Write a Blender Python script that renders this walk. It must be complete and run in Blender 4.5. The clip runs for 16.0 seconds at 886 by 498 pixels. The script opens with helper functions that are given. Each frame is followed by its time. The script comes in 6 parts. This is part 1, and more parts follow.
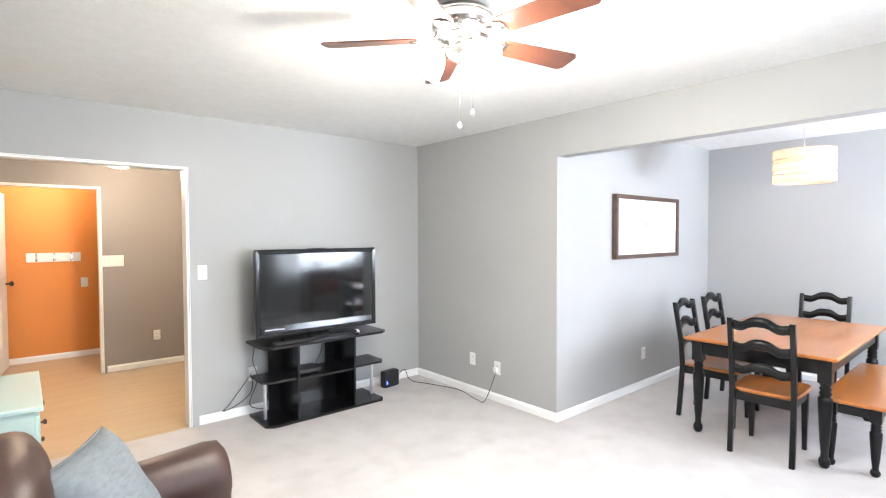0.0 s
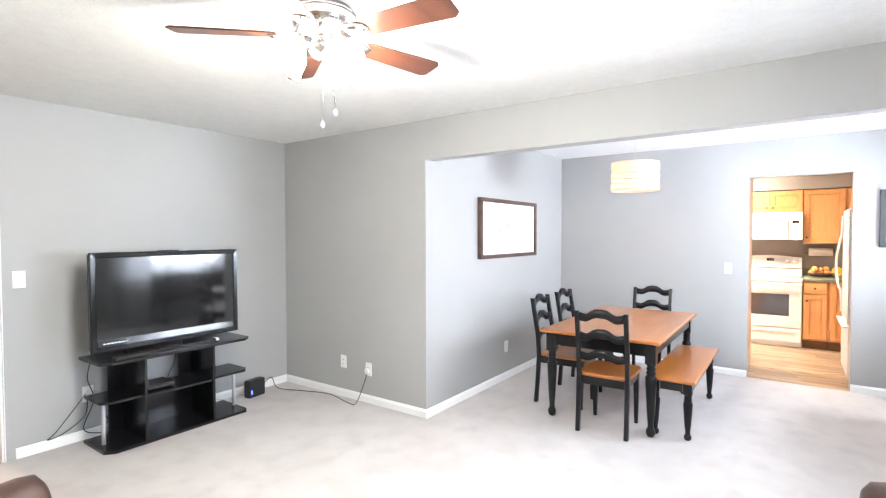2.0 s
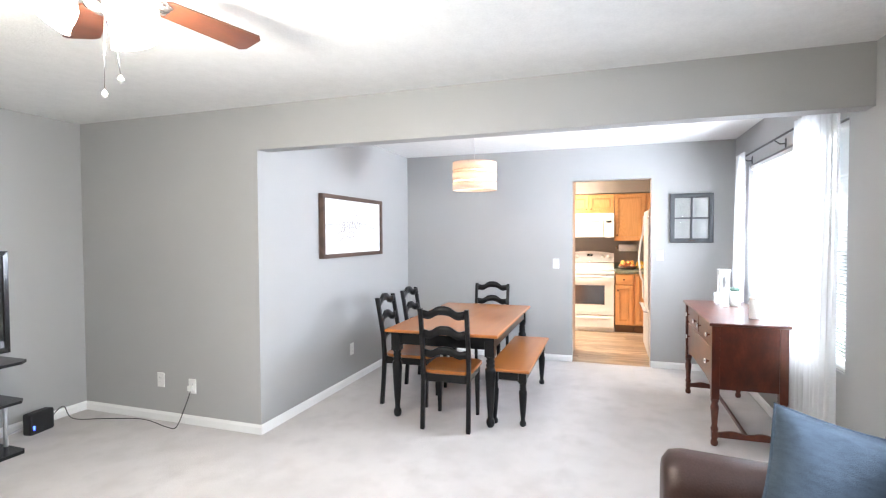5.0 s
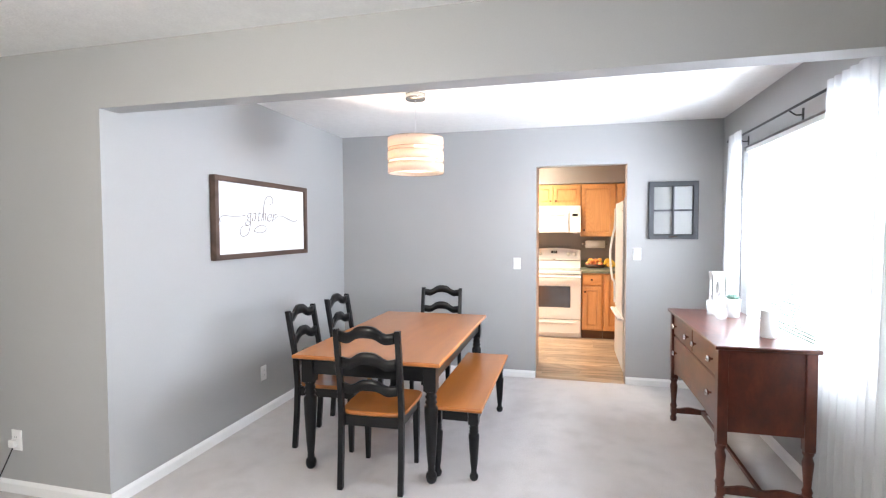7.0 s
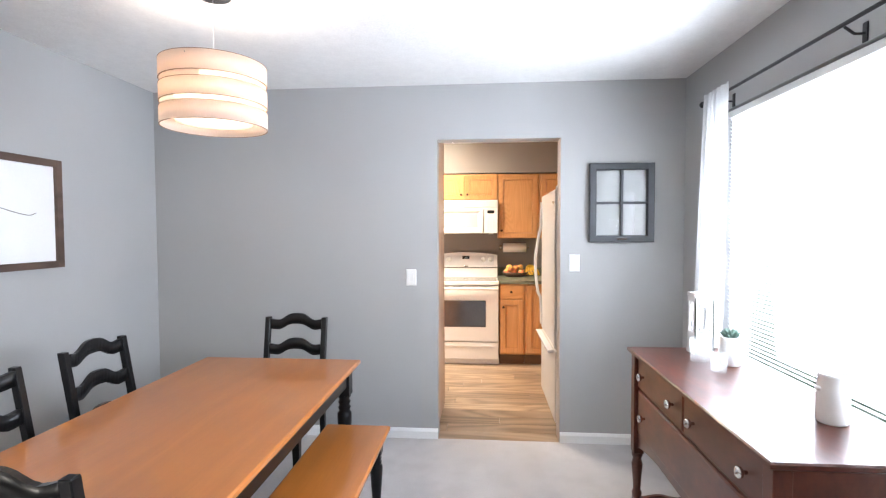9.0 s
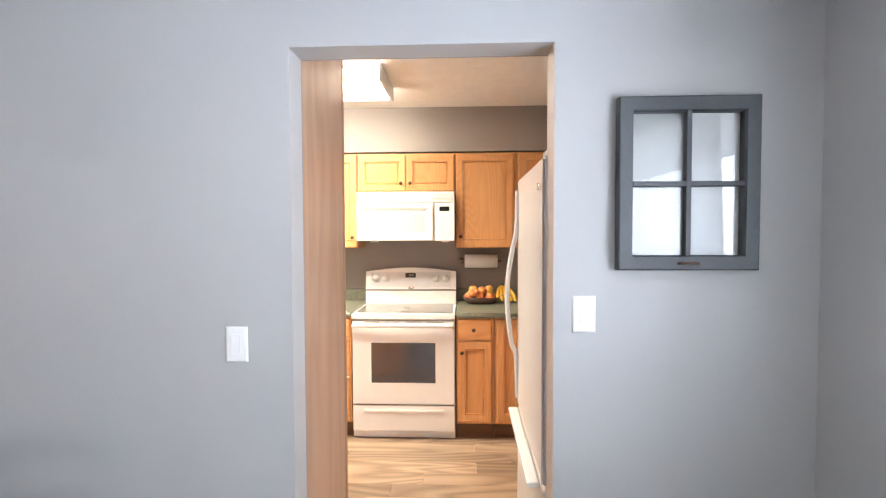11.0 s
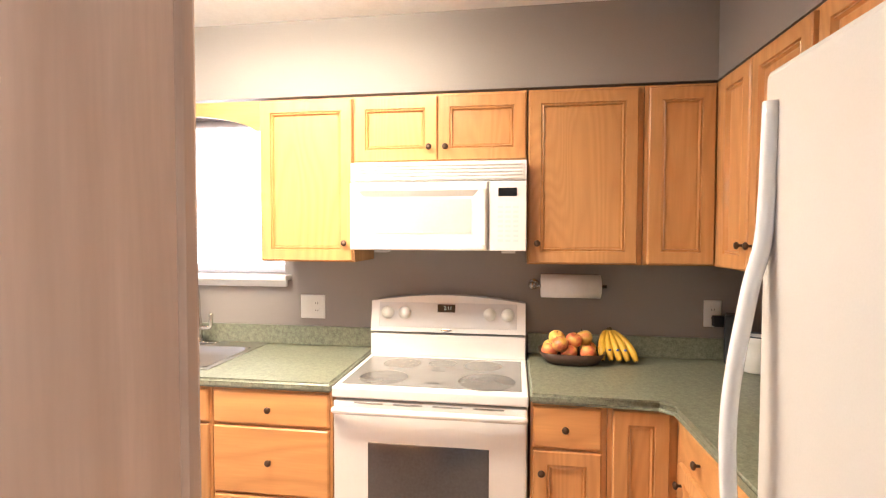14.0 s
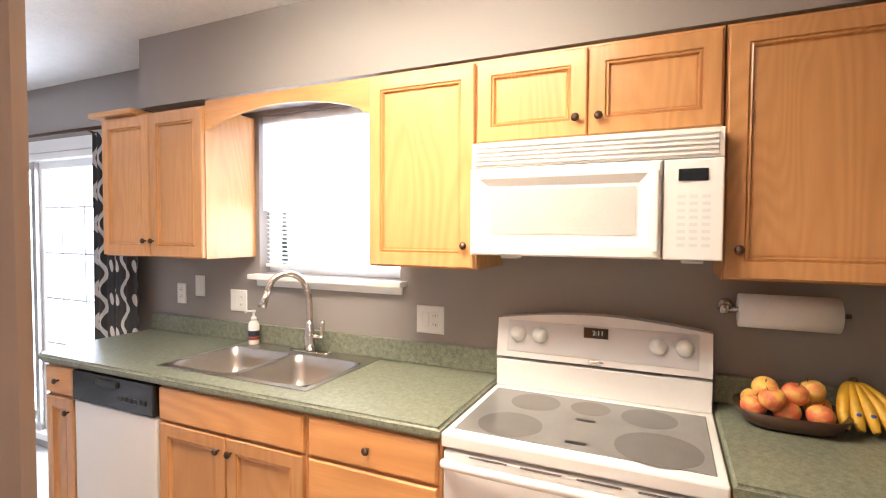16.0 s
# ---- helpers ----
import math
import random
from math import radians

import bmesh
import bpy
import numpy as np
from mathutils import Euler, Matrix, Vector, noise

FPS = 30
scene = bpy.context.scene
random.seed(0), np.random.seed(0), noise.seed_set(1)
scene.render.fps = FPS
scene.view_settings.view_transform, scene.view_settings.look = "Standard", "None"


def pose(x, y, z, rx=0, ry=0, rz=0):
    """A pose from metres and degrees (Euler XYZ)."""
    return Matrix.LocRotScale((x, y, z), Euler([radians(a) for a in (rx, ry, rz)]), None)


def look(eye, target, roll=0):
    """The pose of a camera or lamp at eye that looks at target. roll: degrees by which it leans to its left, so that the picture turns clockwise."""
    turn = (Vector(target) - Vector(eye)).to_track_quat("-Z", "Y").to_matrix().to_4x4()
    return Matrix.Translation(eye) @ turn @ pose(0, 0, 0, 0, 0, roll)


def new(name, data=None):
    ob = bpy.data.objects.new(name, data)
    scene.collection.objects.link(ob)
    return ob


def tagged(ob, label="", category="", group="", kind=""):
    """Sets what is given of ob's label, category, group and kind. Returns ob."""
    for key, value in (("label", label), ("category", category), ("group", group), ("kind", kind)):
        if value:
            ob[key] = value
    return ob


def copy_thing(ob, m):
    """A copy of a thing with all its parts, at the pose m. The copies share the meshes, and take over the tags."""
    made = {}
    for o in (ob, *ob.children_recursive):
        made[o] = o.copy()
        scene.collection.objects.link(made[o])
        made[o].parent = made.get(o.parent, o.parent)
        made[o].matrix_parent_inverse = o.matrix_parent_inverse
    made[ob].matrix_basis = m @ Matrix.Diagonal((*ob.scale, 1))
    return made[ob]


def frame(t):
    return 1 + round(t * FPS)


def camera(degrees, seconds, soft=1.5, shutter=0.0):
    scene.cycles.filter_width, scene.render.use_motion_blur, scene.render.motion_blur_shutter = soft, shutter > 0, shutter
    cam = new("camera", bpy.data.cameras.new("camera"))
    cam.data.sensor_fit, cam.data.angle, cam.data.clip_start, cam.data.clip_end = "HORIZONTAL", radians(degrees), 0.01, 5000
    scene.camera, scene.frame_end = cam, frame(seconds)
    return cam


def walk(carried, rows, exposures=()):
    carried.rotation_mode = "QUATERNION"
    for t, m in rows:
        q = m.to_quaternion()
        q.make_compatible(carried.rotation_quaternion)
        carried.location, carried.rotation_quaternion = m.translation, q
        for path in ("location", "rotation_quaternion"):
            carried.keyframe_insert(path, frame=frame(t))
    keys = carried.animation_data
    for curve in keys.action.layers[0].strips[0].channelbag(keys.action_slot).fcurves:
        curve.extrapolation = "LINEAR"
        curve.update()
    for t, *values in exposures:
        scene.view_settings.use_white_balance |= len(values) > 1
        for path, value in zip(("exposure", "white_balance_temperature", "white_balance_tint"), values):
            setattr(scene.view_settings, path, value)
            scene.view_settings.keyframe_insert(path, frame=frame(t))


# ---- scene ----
cam = camera(83.6, 16.0, soft=1.2)
PATH = [
    (0, (0.801, 0.479, 1.507), (2.096, 2.002, 1.449), -0.2),
    (0.5, (0.82, 0.473, 1.5), (2.208, 1.913, 1.445), -0.1),
    (1, (0.816, 0.463, 1.5), (2.297, 1.806, 1.446), -0.2),
    (1.5, (0.826, 0.428, 1.505), (2.39, 1.674, 1.451), -0.3),
    (2, (0.823, 0.433, 1.511), (2.453, 1.59, 1.454), -0.1),
    (2.5, (0.82, 0.418, 1.507), (2.51, 1.485, 1.453), -0.2),
    (3, (0.817, 0.403, 1.506), (2.558, 1.385, 1.452), -0.2),
    (3.5, (0.815, 0.392, 1.522), (2.604, 1.285, 1.462), -0.2),
    (4, (0.829, 0.397, 1.511), (2.665, 1.189, 1.453), -0.1),
    (4.5, (0.878, 0.41, 1.49), (2.751, 1.109, 1.434), -0.2),
    (7, (1.966, 0.523, 1.487), (3.904, 1.011, 1.408), -0.2),
    (7.5, (2.283, 0.535, 1.5), (4.235, 0.963, 1.415), -0.2),
    (8, (2.636, 0.54, 1.506), (4.605, 0.881, 1.419), -0.2),
    (8.5, (3.047, 0.523, 1.482), (5.033, 0.746, 1.401), -0.1),
    (9, (3.513, 0.507, 1.476), (5.505, 0.67, 1.4), -0.2),
    (11.5, (5.804, 0.235, 1.519), (7.8, 0.326, 1.445), -0.2),
    (12, (6.163, 0.241, 1.519), (8.16, 0.34, 1.446), -0.1),
    (12.5, (6.47, 0.25, 1.53), (8.466, 0.361, 1.46), 0.0),
    (13, (6.716, 0.279, 1.525), (8.71, 0.424, 1.456), 0.1),
    (13.5, (6.938, 0.342, 1.524), (8.926, 0.548, 1.458), 0.3),
    (14, (7.126, 0.385, 1.515), (9.103, 0.679, 1.447), 0.1),
    (14.5, (7.318, 0.423, 1.526), (9.273, 0.836, 1.448), 0.3),
    (15, (7.465, 0.452, 1.521), (9.377, 1.034, 1.438), 0.2),
    (15.5, (7.57, 0.471, 1.523), (9.432, 1.197, 1.443), 0.2),
    (16, (7.619, 0.485, 1.518), (9.438, 1.312, 1.445), 0.3),
]
EXPOSURES = [(0, 0.74, 6000, 11), (3, 0.60, 6000, 11), (4.7, 0.42, 6000, 11), (7, 0.18, 6050, 12), (8, 0.08, 6050, 12), (9, -0.08, 6000, 12), (11.3, -0.16, 5900, 12), (12, -0.22, 5880, 12),
             (13, -0.25, 5900, 13), (14, -0.24, 6000, 14), (15, -0.45, 6000, 14), (16, -0.64, 5950, 14)]
walk(cam, [(t, look(eye, target, roll)) for t, eye, target, roll in PATH], EXPOSURES)

# ---- world, sun, large lights ----
world = bpy.data.worlds.new("sky")
scene.world = world
world.use_nodes = True
wn = world.node_tree
sky = wn.nodes.new("ShaderNodeTexSky")
sky.sky_type, sky.sun_disc = "NISHITA", False
sky.sun_elevation, sky.sun_rotation = radians(55), radians(200)
wn.links.new(sky.outputs[0], wn.nodes["Background"].inputs[0])
wn.nodes["Background"].inputs[1].default_value = 0.12


def lamp(name, kind, m, watts, color=(1, 1, 1), **settings):
    data = bpy.data.lights.new(name, kind)
    data.energy, data.color = watts, color
    for key, value in settings.items():
        if key == "size":
            data.size = value
        elif key == "size_y":
            data.shape, data.size_y = "RECTANGLE", value
        elif key == "radius":
            data.shadow_soft_size = value
        elif key == "angle":
            data.angle = radians(value)
        elif key == "spread":
            data.spread = radians(value)
    ob = new(name, data)
    ob.matrix_world = m
    return ob


lamp("sun", "SUN", look((0, 0, 9), (1.2, 3.0, 0)), 1.2, (1, 0.95, 0.88), angle=12)
COOL = (0.885, 0.935, 1.0)
lamp("dining_daylight", "AREA", look((5.55, -1.04, 1.42), (5.85, 2, 1.20)), 108, COOL, size=1.9, size_y=1.35, spread=150)
lamp("dining_skylight", "AREA", look((5.70, -0.862, 1.45), (5.70, 2, 1.45)), 46, COOL, size=1.50, size_y=0.75, spread=150)
# fill for the living area, through an added window out of view
lamp("front_fill", "AREA", look((2.35, -1.04, 1.55), (3.2, 2, 0.2)), 31, COOL, size=1.9, size_y=1.1, spread=125)
lamp("kitchen_daylight", "AREA", look((9.80, 2.02, 1.68), (8.0, 2.02, 1.60)), 40, COOL, size=0.85, size_y=0.78)
lamp("nook_daylight", "AREA", look((9.80, 4.6, 1.05), (8.0, 4.6, 1.0)), 230, COOL, size=1.7, size_y=1.95)
for fx, fy in ((2.33, 2.07), (2.16, 2.10), (2.22, 1.94)):
    lamp("fan_bulb", "POINT", pose(fx, fy, 2.180), 37, (1, 0.91, 0.73), radius=0.075)
lamp("pendant_bulb", "POINT", pose(5.52, 1.625, 2.03), 15, (1, 0.80, 0.60), radius=0.04)
lamp("kitchen_tube", "AREA", pose(8.52, 1.36, 2.370), 36, (1, 0.79, 0.54), size=0.44, size_y=1.15, spread=128)
lamp("hall_bulb", "POINT", pose(1.62, 5.95, 2.12), 58, (1, 0.78, 0.54), radius=0.05)
# added lamp that brightens the entry; no fixture hangs there
lamp("entry_fill", "POINT", pose(1.0, 7.7, 2.25), 15, (1, 0.78, 0.54), radius=0.06)

# ---- materials ----


def mat(name, color, rough=0.5, metal=0.0, vary=0.06, scale=8.0, fine=90.0, bump=0.0, stretch=(1, 1, 1), spec=0.5,
        transmission=0.0, emit=0.0, emit_color=None, second=None, second_at=(0.45, 0.7), rough_vary=0.08, random=0.0, coat=0.0,
        bump_dist=0.002):
    """Plain surface with colour drift at two scales, optional second colour in patches, and fine relief."""
    m = bpy.data.materials.new(name)
    m.use_nodes = True
    nt = m.node_tree
    b = nt.nodes["Principled BSDF"]
    tc = nt.nodes.new("ShaderNodeTexCoord")
    mp = nt.nodes.new("ShaderNodeMapping")
    mp.inputs["Scale"].default_value = stretch
    nt.links.new(tc.outputs["Object"], mp.inputs[0])

    def noise_node(s, detail=4.0):
        n = nt.nodes.new("ShaderNodeTexNoise")
        n.inputs["Scale"].default_value, n.inputs["Detail"].default_value = s, detail
        nt.links.new(mp.outputs[0], n.inputs["Vector"])
        return n

    big, small = noise_node(scale), noise_node(fine, 6.0)
    col = nt.nodes.new("ShaderNodeValToRGB")
    lo = [max(0.0, c * (1 - vary)) for c in color[:3]]
    hi = [min(1.0, c * (1 + vary)) for c in color[:3]]
    col.color_ramp.elements[0].position, col.color_ramp.elements[1].position = 0.3, 0.7
    col.color_ramp.elements[0].color, col.color_ramp.elements[1].color = (*lo, 1), (*hi, 1)
    add = nt.nodes.new("ShaderNodeMath")
    add.operation = "ADD"
    half = nt.nodes.new("ShaderNodeMath")
    half.operation = "MULTIPLY"
    half.inputs[1].default_value = 0.5
    nt.links.new(big.outputs[0], add.inputs[0])
    nt.links.new(small.outputs[0], add.inputs[1])
    nt.links.new(add.outputs[0], half.inputs[0])
    source = half.outputs[0]
    if random:
        info = nt.nodes.new("ShaderNodeObjectInfo")
        mul = nt.nodes.new("ShaderNodeMath")
        mul.operation, mul.inputs[1].default_value, mul.inputs[2].default_value = "MULTIPLY_ADD", random, -random / 2
        nt.links.new(info.outputs["Random"], mul.inputs[0])
        plus = nt.nodes.new("ShaderNodeMath")
        plus.operation = "ADD"
        nt.links.new(source, plus.inputs[0])
        nt.links.new(mul.outputs[0], plus.inputs[1])
        source = plus.outputs[0]
    nt.links.new(source, col.inputs[0])
    out = col.outputs[0]
    if second:
        third = noise_node(scale * 2.3, 5.0)
        ramp = nt.nodes.new("ShaderNodeValToRGB")
        ramp.color_ramp.elements[0].position, ramp.color_ramp.elements[1].position = second_at
        nt.links.new(third.outputs[0], ramp.inputs[0])
        mix = nt.nodes.new("ShaderNodeMix")
        mix.data_type = "RGBA"
        mix.inputs["B"].default_value = (*second, 1)
        nt.links.new(ramp.outputs[0], mix.inputs["Factor"])
        nt.links.new(out, mix.inputs["A"])
        out = mix.outputs["Result"]
    nt.links.new(out, b.inputs["Base Color"])
    rr = nt.nodes.new("ShaderNodeMapRange")
    r0, r1 = max(0.02, rough - rough_vary), min(1, rough + rough_vary)
    if r0 < 0.29 and rough >= 0.275:
        r0 = 0.29
    elif r1 > 0.26 and rough < 0.275:
        r1 = 0.26
    rr.inputs["To Min"].default_value, rr.inputs["To Max"].default_value = r0, r1
    nt.links.new(big.outputs[0], rr.inputs["Value"])
    nt.links.new(rr.outputs[0], b.inputs["Roughness"])
    b.inputs["Metallic"].default_value = metal
    b.inputs["Specular IOR Level"].default_value = spec
    b.inputs["Transmission Weight"].default_value = transmission
    b.inputs["Coat Weight"].default_value = coat
    b.inputs["Coat Roughness"].default_value = 0.12
    if emit:
        b.inputs["Emission Strength"].default_value = emit
        b.inputs["Emission Color"].default_value = (*(emit_color or color[:3]), 1)
    if bump:
        bp = nt.nodes.new("ShaderNodeBump")
        bp.inputs["Strength"].default_value, bp.inputs["Distance"].default_value = bump, bump_dist
        nt.links.new(small.outputs[0], bp.inputs["Height"])
        nt.links.new(bp.outputs[0], b.inputs["Normal"])
    return m


def oak(name, light, dark, along="z", rough=0.38, ring=14.0, coat=0.15, random=0.25):
    """Varnished wood: long grain with cathedral figure and pores, along one axis."""
    m = mat(name, light, rough, vary=0.10, scale=3.0, fine=120, bump=0.12, bump_dist=0.0008, coat=coat,
            stretch={"x": (0.07, 1, 1), "y": (1, 0.07, 1), "z": (1, 1, 0.07)}[along])
    nt = m.node_tree
    b = nt.nodes["Principled BSDF"]
    tc = nt.nodes["Texture Coordinate"]
    info = nt.nodes.new("ShaderNodeObjectInfo")
    shift = nt.nodes.new("ShaderNodeVectorMath")
    shift.operation = "MULTIPLY_ADD"
    shift.inputs[1].default_value = (1, 1, 1)
    scale3 = nt.nodes.new("ShaderNodeVectorMath")
    scale3.operation = "SCALE"
    scale3.inputs["Scale"].default_value = 7.0
    nt.links.new(info.outputs["Random"], scale3.inputs[0])
    nt.links.new(tc.outputs["Object"], shift.inputs[0])
    nt.links.new(scale3.outputs[0], shift.inputs[2])
    mp = nt.nodes.new("ShaderNodeMapping")
    mp.inputs["Scale"].default_value = {"x": (0.16, 1, 1), "y": (1, 0.16, 1), "z": (1, 1, 0.16)}[along]
    nt.links.new(shift.outputs[0], mp.inputs[0])
    n = nt.nodes.new("ShaderNodeTexNoise")
    n.inputs["Scale"].default_value, n.inputs["Detail"].default_value, n.inputs["Distortion"].default_value = 3.2, 1.5, 0.4
    nt.links.new(mp.outputs[0], n.inputs["Vector"])
    mul = nt.nodes.new("ShaderNodeMath")
    mul.operation, mul.inputs[1].default_value = "MULTIPLY", ring
    frac = nt.nodes.new("ShaderNodeMath")
    frac.operation = "PINGPONG"
    frac.inputs[1].default_value = 0.5
    nt.links.new(n.outputs[0], mul.inputs[0])
    nt.links.new(mul.outputs[0], frac.inputs[0])
    ramp = nt.nodes.new("ShaderNodeValToRGB")
    ramp.color_ramp.elements[0].position, ramp.color_ramp.elements[1].position = 0.0, 0.42
    ramp.color_ramp.elements[0].color, ramp.color_ramp.elements[1].color = (0.55, 0.55, 0.55, 1), (0, 0, 0, 1)
    nt.links.new(frac.outputs[0], ramp.inputs[0])
    mix = nt.nodes.new("ShaderNodeMix")
    mix.data_type = "RGBA"
    mix.inputs["B"].default_value = (*dark, 1)
    old = b.inputs["Base Color"].links[0].from_socket
    nt.links.new(ramp.outputs[0], mix.inputs["Factor"])
    nt.links.new(old, mix.inputs["A"])
    hsv = nt.nodes.new("ShaderNodeHueSaturation")
    rng = nt.nodes.new("ShaderNodeMapRange")
    rng.inputs["To Min"].default_value, rng.inputs["To Max"].default_value = 1 - random / 2, 1 + random / 2
    nt.links.new(info.outputs["Random"], rng.inputs["Value"])
    nt.links.new(rng.outputs[0], hsv.inputs["Value"])
    nt.links.new(mix.outputs["Result"], hsv.inputs["Color"])
    nt.links.new(hsv.outputs[0], b.inputs["Base Color"])
    return m


def sheer(name, color, clear, glow=0.75):
    """Thin cloth: part see-through, part passing light through."""
    m = bpy.data.materials.new(name)
    m.use_nodes = True
    nt = m.node_tree
    nt.nodes.remove(nt.nodes["Principled BSDF"])
    out = nt.nodes["Material Output"]
    dif, tra, cle = (nt.nodes.new("ShaderNodeBsdf" + k) for k in ("Diffuse", "Translucent", "Transparent"))
    dif.inputs[0].default_value = tra.inputs[0].default_value = (*color, 1)
    m1, m2 = nt.nodes.new("ShaderNodeMixShader"), nt.nodes.new("ShaderNodeMixShader")
    m1.inputs[0].default_value = glow
    weave = nt.nodes.new("ShaderNodeTexNoise")
    weave.inputs["Scale"].default_value = 300
    rng = nt.nodes.new("ShaderNodeMapRange")
    rng.inputs["To Min"].default_value, rng.inputs["To Max"].default_value = max(0, clear - 0.1), min(1, clear + 0.1)
    tc = nt.nodes.new("ShaderNodeTexCoord")
    nt.links.new(tc.outputs["Object"], weave.inputs["Vector"])
    nt.links.new(weave.outputs[0], rng.inputs["Value"])
    nt.links.new(rng.outputs[0], m2.inputs[0])
    nt.links.new(dif.outputs[0], m1.inputs[1])
    nt.links.new(tra.outputs[0], m1.inputs[2])
    nt.links.new(m1.outputs[0], m2.inputs[1])
    nt.links.new(cle.outputs[0], m2.inputs[2])
    nt.links.new(m2.outputs[0], out.inputs[0])
    return m


def glowing(name, color, strength):
    m = bpy.data.materials.new(name)
    m.use_nodes = True
    b = m.node_tree.nodes["Principled BSDF"]
    b.inputs["Base Color"].default_value = (*color, 1)
    b.inputs["Emission Color"].default_value = (*color, 1)
    b.inputs["Emission Strength"].default_value = strength
    b.inputs["Roughness"].default_value = 0.4
    return m


GREY = mat("grey_wall_paint", (0.40, 0.40, 0.395), 0.55, vary=0.03, scale=2.0, fine=160, bump=0.25, bump_dist=0.0006, spec=0.3)
TAUPE = mat("taupe_wall_paint", (0.29, 0.263, 0.25), 0.5, vary=0.04, scale=2.0, fine=160, bump=0.25, bump_dist=0.0006, spec=0.3)
# beige: the kitchen's warm light on the reveal, put into its colour
WARMREVEAL = mat("warm_lit_reveal_paint", (0.46, 0.385, 0.325), 0.5, vary=0.05, scale=4.0, fine=140, bump=0.15, bump_dist=0.0006)
ORANGE = mat("orange_wall_paint", (0.72, 0.27, 0.06), 0.6, vary=0.05, scale=3.0, fine=140, bump=0.2, bump_dist=0.0006)
WHITE = mat("white_trim_paint", (0.85, 0.85, 0.84), 0.4, vary=0.03, scale=6, fine=120, bump=0.05)
CEIL = mat("stippled_ceiling_paint", (0.80, 0.80, 0.79), 0.9, vary=0.05, scale=14, fine=70, bump=0.5, bump_dist=0.004, spec=0.1)
CARPET = mat("beige_grey_carpet", (0.61, 0.58, 0.57), 0.98, vary=0.10, scale=2.2, fine=210, bump=0.9, bump_dist=0.006, spec=0.05,
             second=(0.55, 0.52, 0.51), second_at=(0.46, 0.72))
VINYL = mat("pale_grey_vinyl_floor", (0.55, 0.54, 0.52), 0.35, vary=0.08, scale=5, fine=60, bump=0.05)
HALLWOOD = oak("hall_laminate", (0.58, 0.44, 0.28), (0.52, 0.375, 0.225), along="x", rough=0.35, ring=5)
PLANK = oak("kitchen_plank", (0.37, 0.275, 0.19), (0.075, 0.045, 0.027), along="y", rough=0.30, ring=12, random=0.55)
OAK = oak("honey_oak", (0.60, 0.308, 0.118), (0.485, 0.232, 0.080), rough=0.33, ring=26)
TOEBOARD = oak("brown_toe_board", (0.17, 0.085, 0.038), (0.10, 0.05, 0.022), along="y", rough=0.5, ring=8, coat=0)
OAK_H = oak("honey_oak_horizontal", (0.60, 0.30, 0.108), (0.45, 0.205, 0.064), along="y", rough=0.33, ring=12)
PANTRY = oak("limed_wood_panel", (0.425, 0.282, 0.192), (0.32, 0.20, 0.13), rough=0.42, ring=7, coat=0.1)
TABLEWOOD = oak("honey_table_wood", (0.40, 0.135, 0.022), (0.345, 0.112, 0.018), along="x", rough=0.36, ring=6, coat=0.7)
CHERRY = mat("cherry_stain", (0.098, 0.022, 0.010), 0.31, second=(0.050, 0.012, 0.006), second_at=(0.42, 0.72), vary=0.4, scale=5, fine=60, bump=0.05, bump_dist=0.0006, stretch=(0.35, 1, 0.6), coat=0.35, random=0.2)
BLACKWOOD = mat("black_lacquered_wood", (0.005, 0.005, 0.0055), 0.28, vary=0.2, scale=12, fine=90, bump=0.04, spec=0.3, coat=0.12)
BLACKLAM = mat("black_wood_laminate", (0.007, 0.007, 0.008), 0.25, vary=0.25, scale=4, fine=70, bump=0.08, stretch=(0.2, 1, 1))
BLACKPLASTIC = mat("black_gloss_plastic", (0.012, 0.012, 0.013), 0.16, vary=0.1)
MATTEBLACK = mat("matte_black_plastic", (0.014, 0.014, 0.015), 0.5, vary=0.1)
SCREEN = mat("black_screen", (0.010, 0.011, 0.012), 0.075, vary=0.05, spec=0.9, rough_vary=0.02)
APPLIANCE = mat("white_enamel", (0.78, 0.77, 0.76), 0.22, vary=0.02, scale=5, coat=0.3)
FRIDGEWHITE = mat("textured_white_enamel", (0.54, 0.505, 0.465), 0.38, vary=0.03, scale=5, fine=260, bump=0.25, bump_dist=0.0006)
PLASTIC = mat("white_plastic", (0.78, 0.78, 0.76), 0.4, vary=0.03)
PALEGREY = mat("pale_grey_panel", (0.62, 0.62, 0.64), 0.35, vary=0.03)
SATIN = mat("satin_silver_metal", (0.62, 0.62, 0.63), 0.35, metal=0.35, vary=0.03)
MWGLASS = mat("screened_microwave_glass", (0.52, 0.50, 0.48), 0.12, vary=0.05, coat=0.4)
COOKTOP = mat("grey_ceramic_glass", (0.19, 0.185, 0.18), 0.2, vary=0.12, scale=9, fine=300, coat=0.3)
BURNER = mat("burner_print", (0.125, 0.12, 0.115), 0.2, vary=0.10, scale=11, fine=200, coat=0.3)
OVENGLASS = mat("dark_oven_glass", (0.055, 0.055, 0.065), 0.06, vary=0.2, spec=0.9, coat=1.0)
COUNTER = mat("green_laminate_counter", (0.185, 0.198, 0.146), 0.32, vary=0.5, scale=55, fine=170, bump=0.05, coat=0.08)
STEEL = mat("brushed_steel", (0.52, 0.495, 0.465), 0.30, metal=1.0, vary=0.05, scale=4, fine=120, stretch=(1, 0.05, 1))
NICKEL = mat("brushed_nickel", (0.60, 0.57, 0.53), 0.27, metal=1.0, vary=0.05)
BRONZE = mat("dark_bronze", (0.085, 0.05, 0.034), 0.38, metal=0.8, vary=0.2)
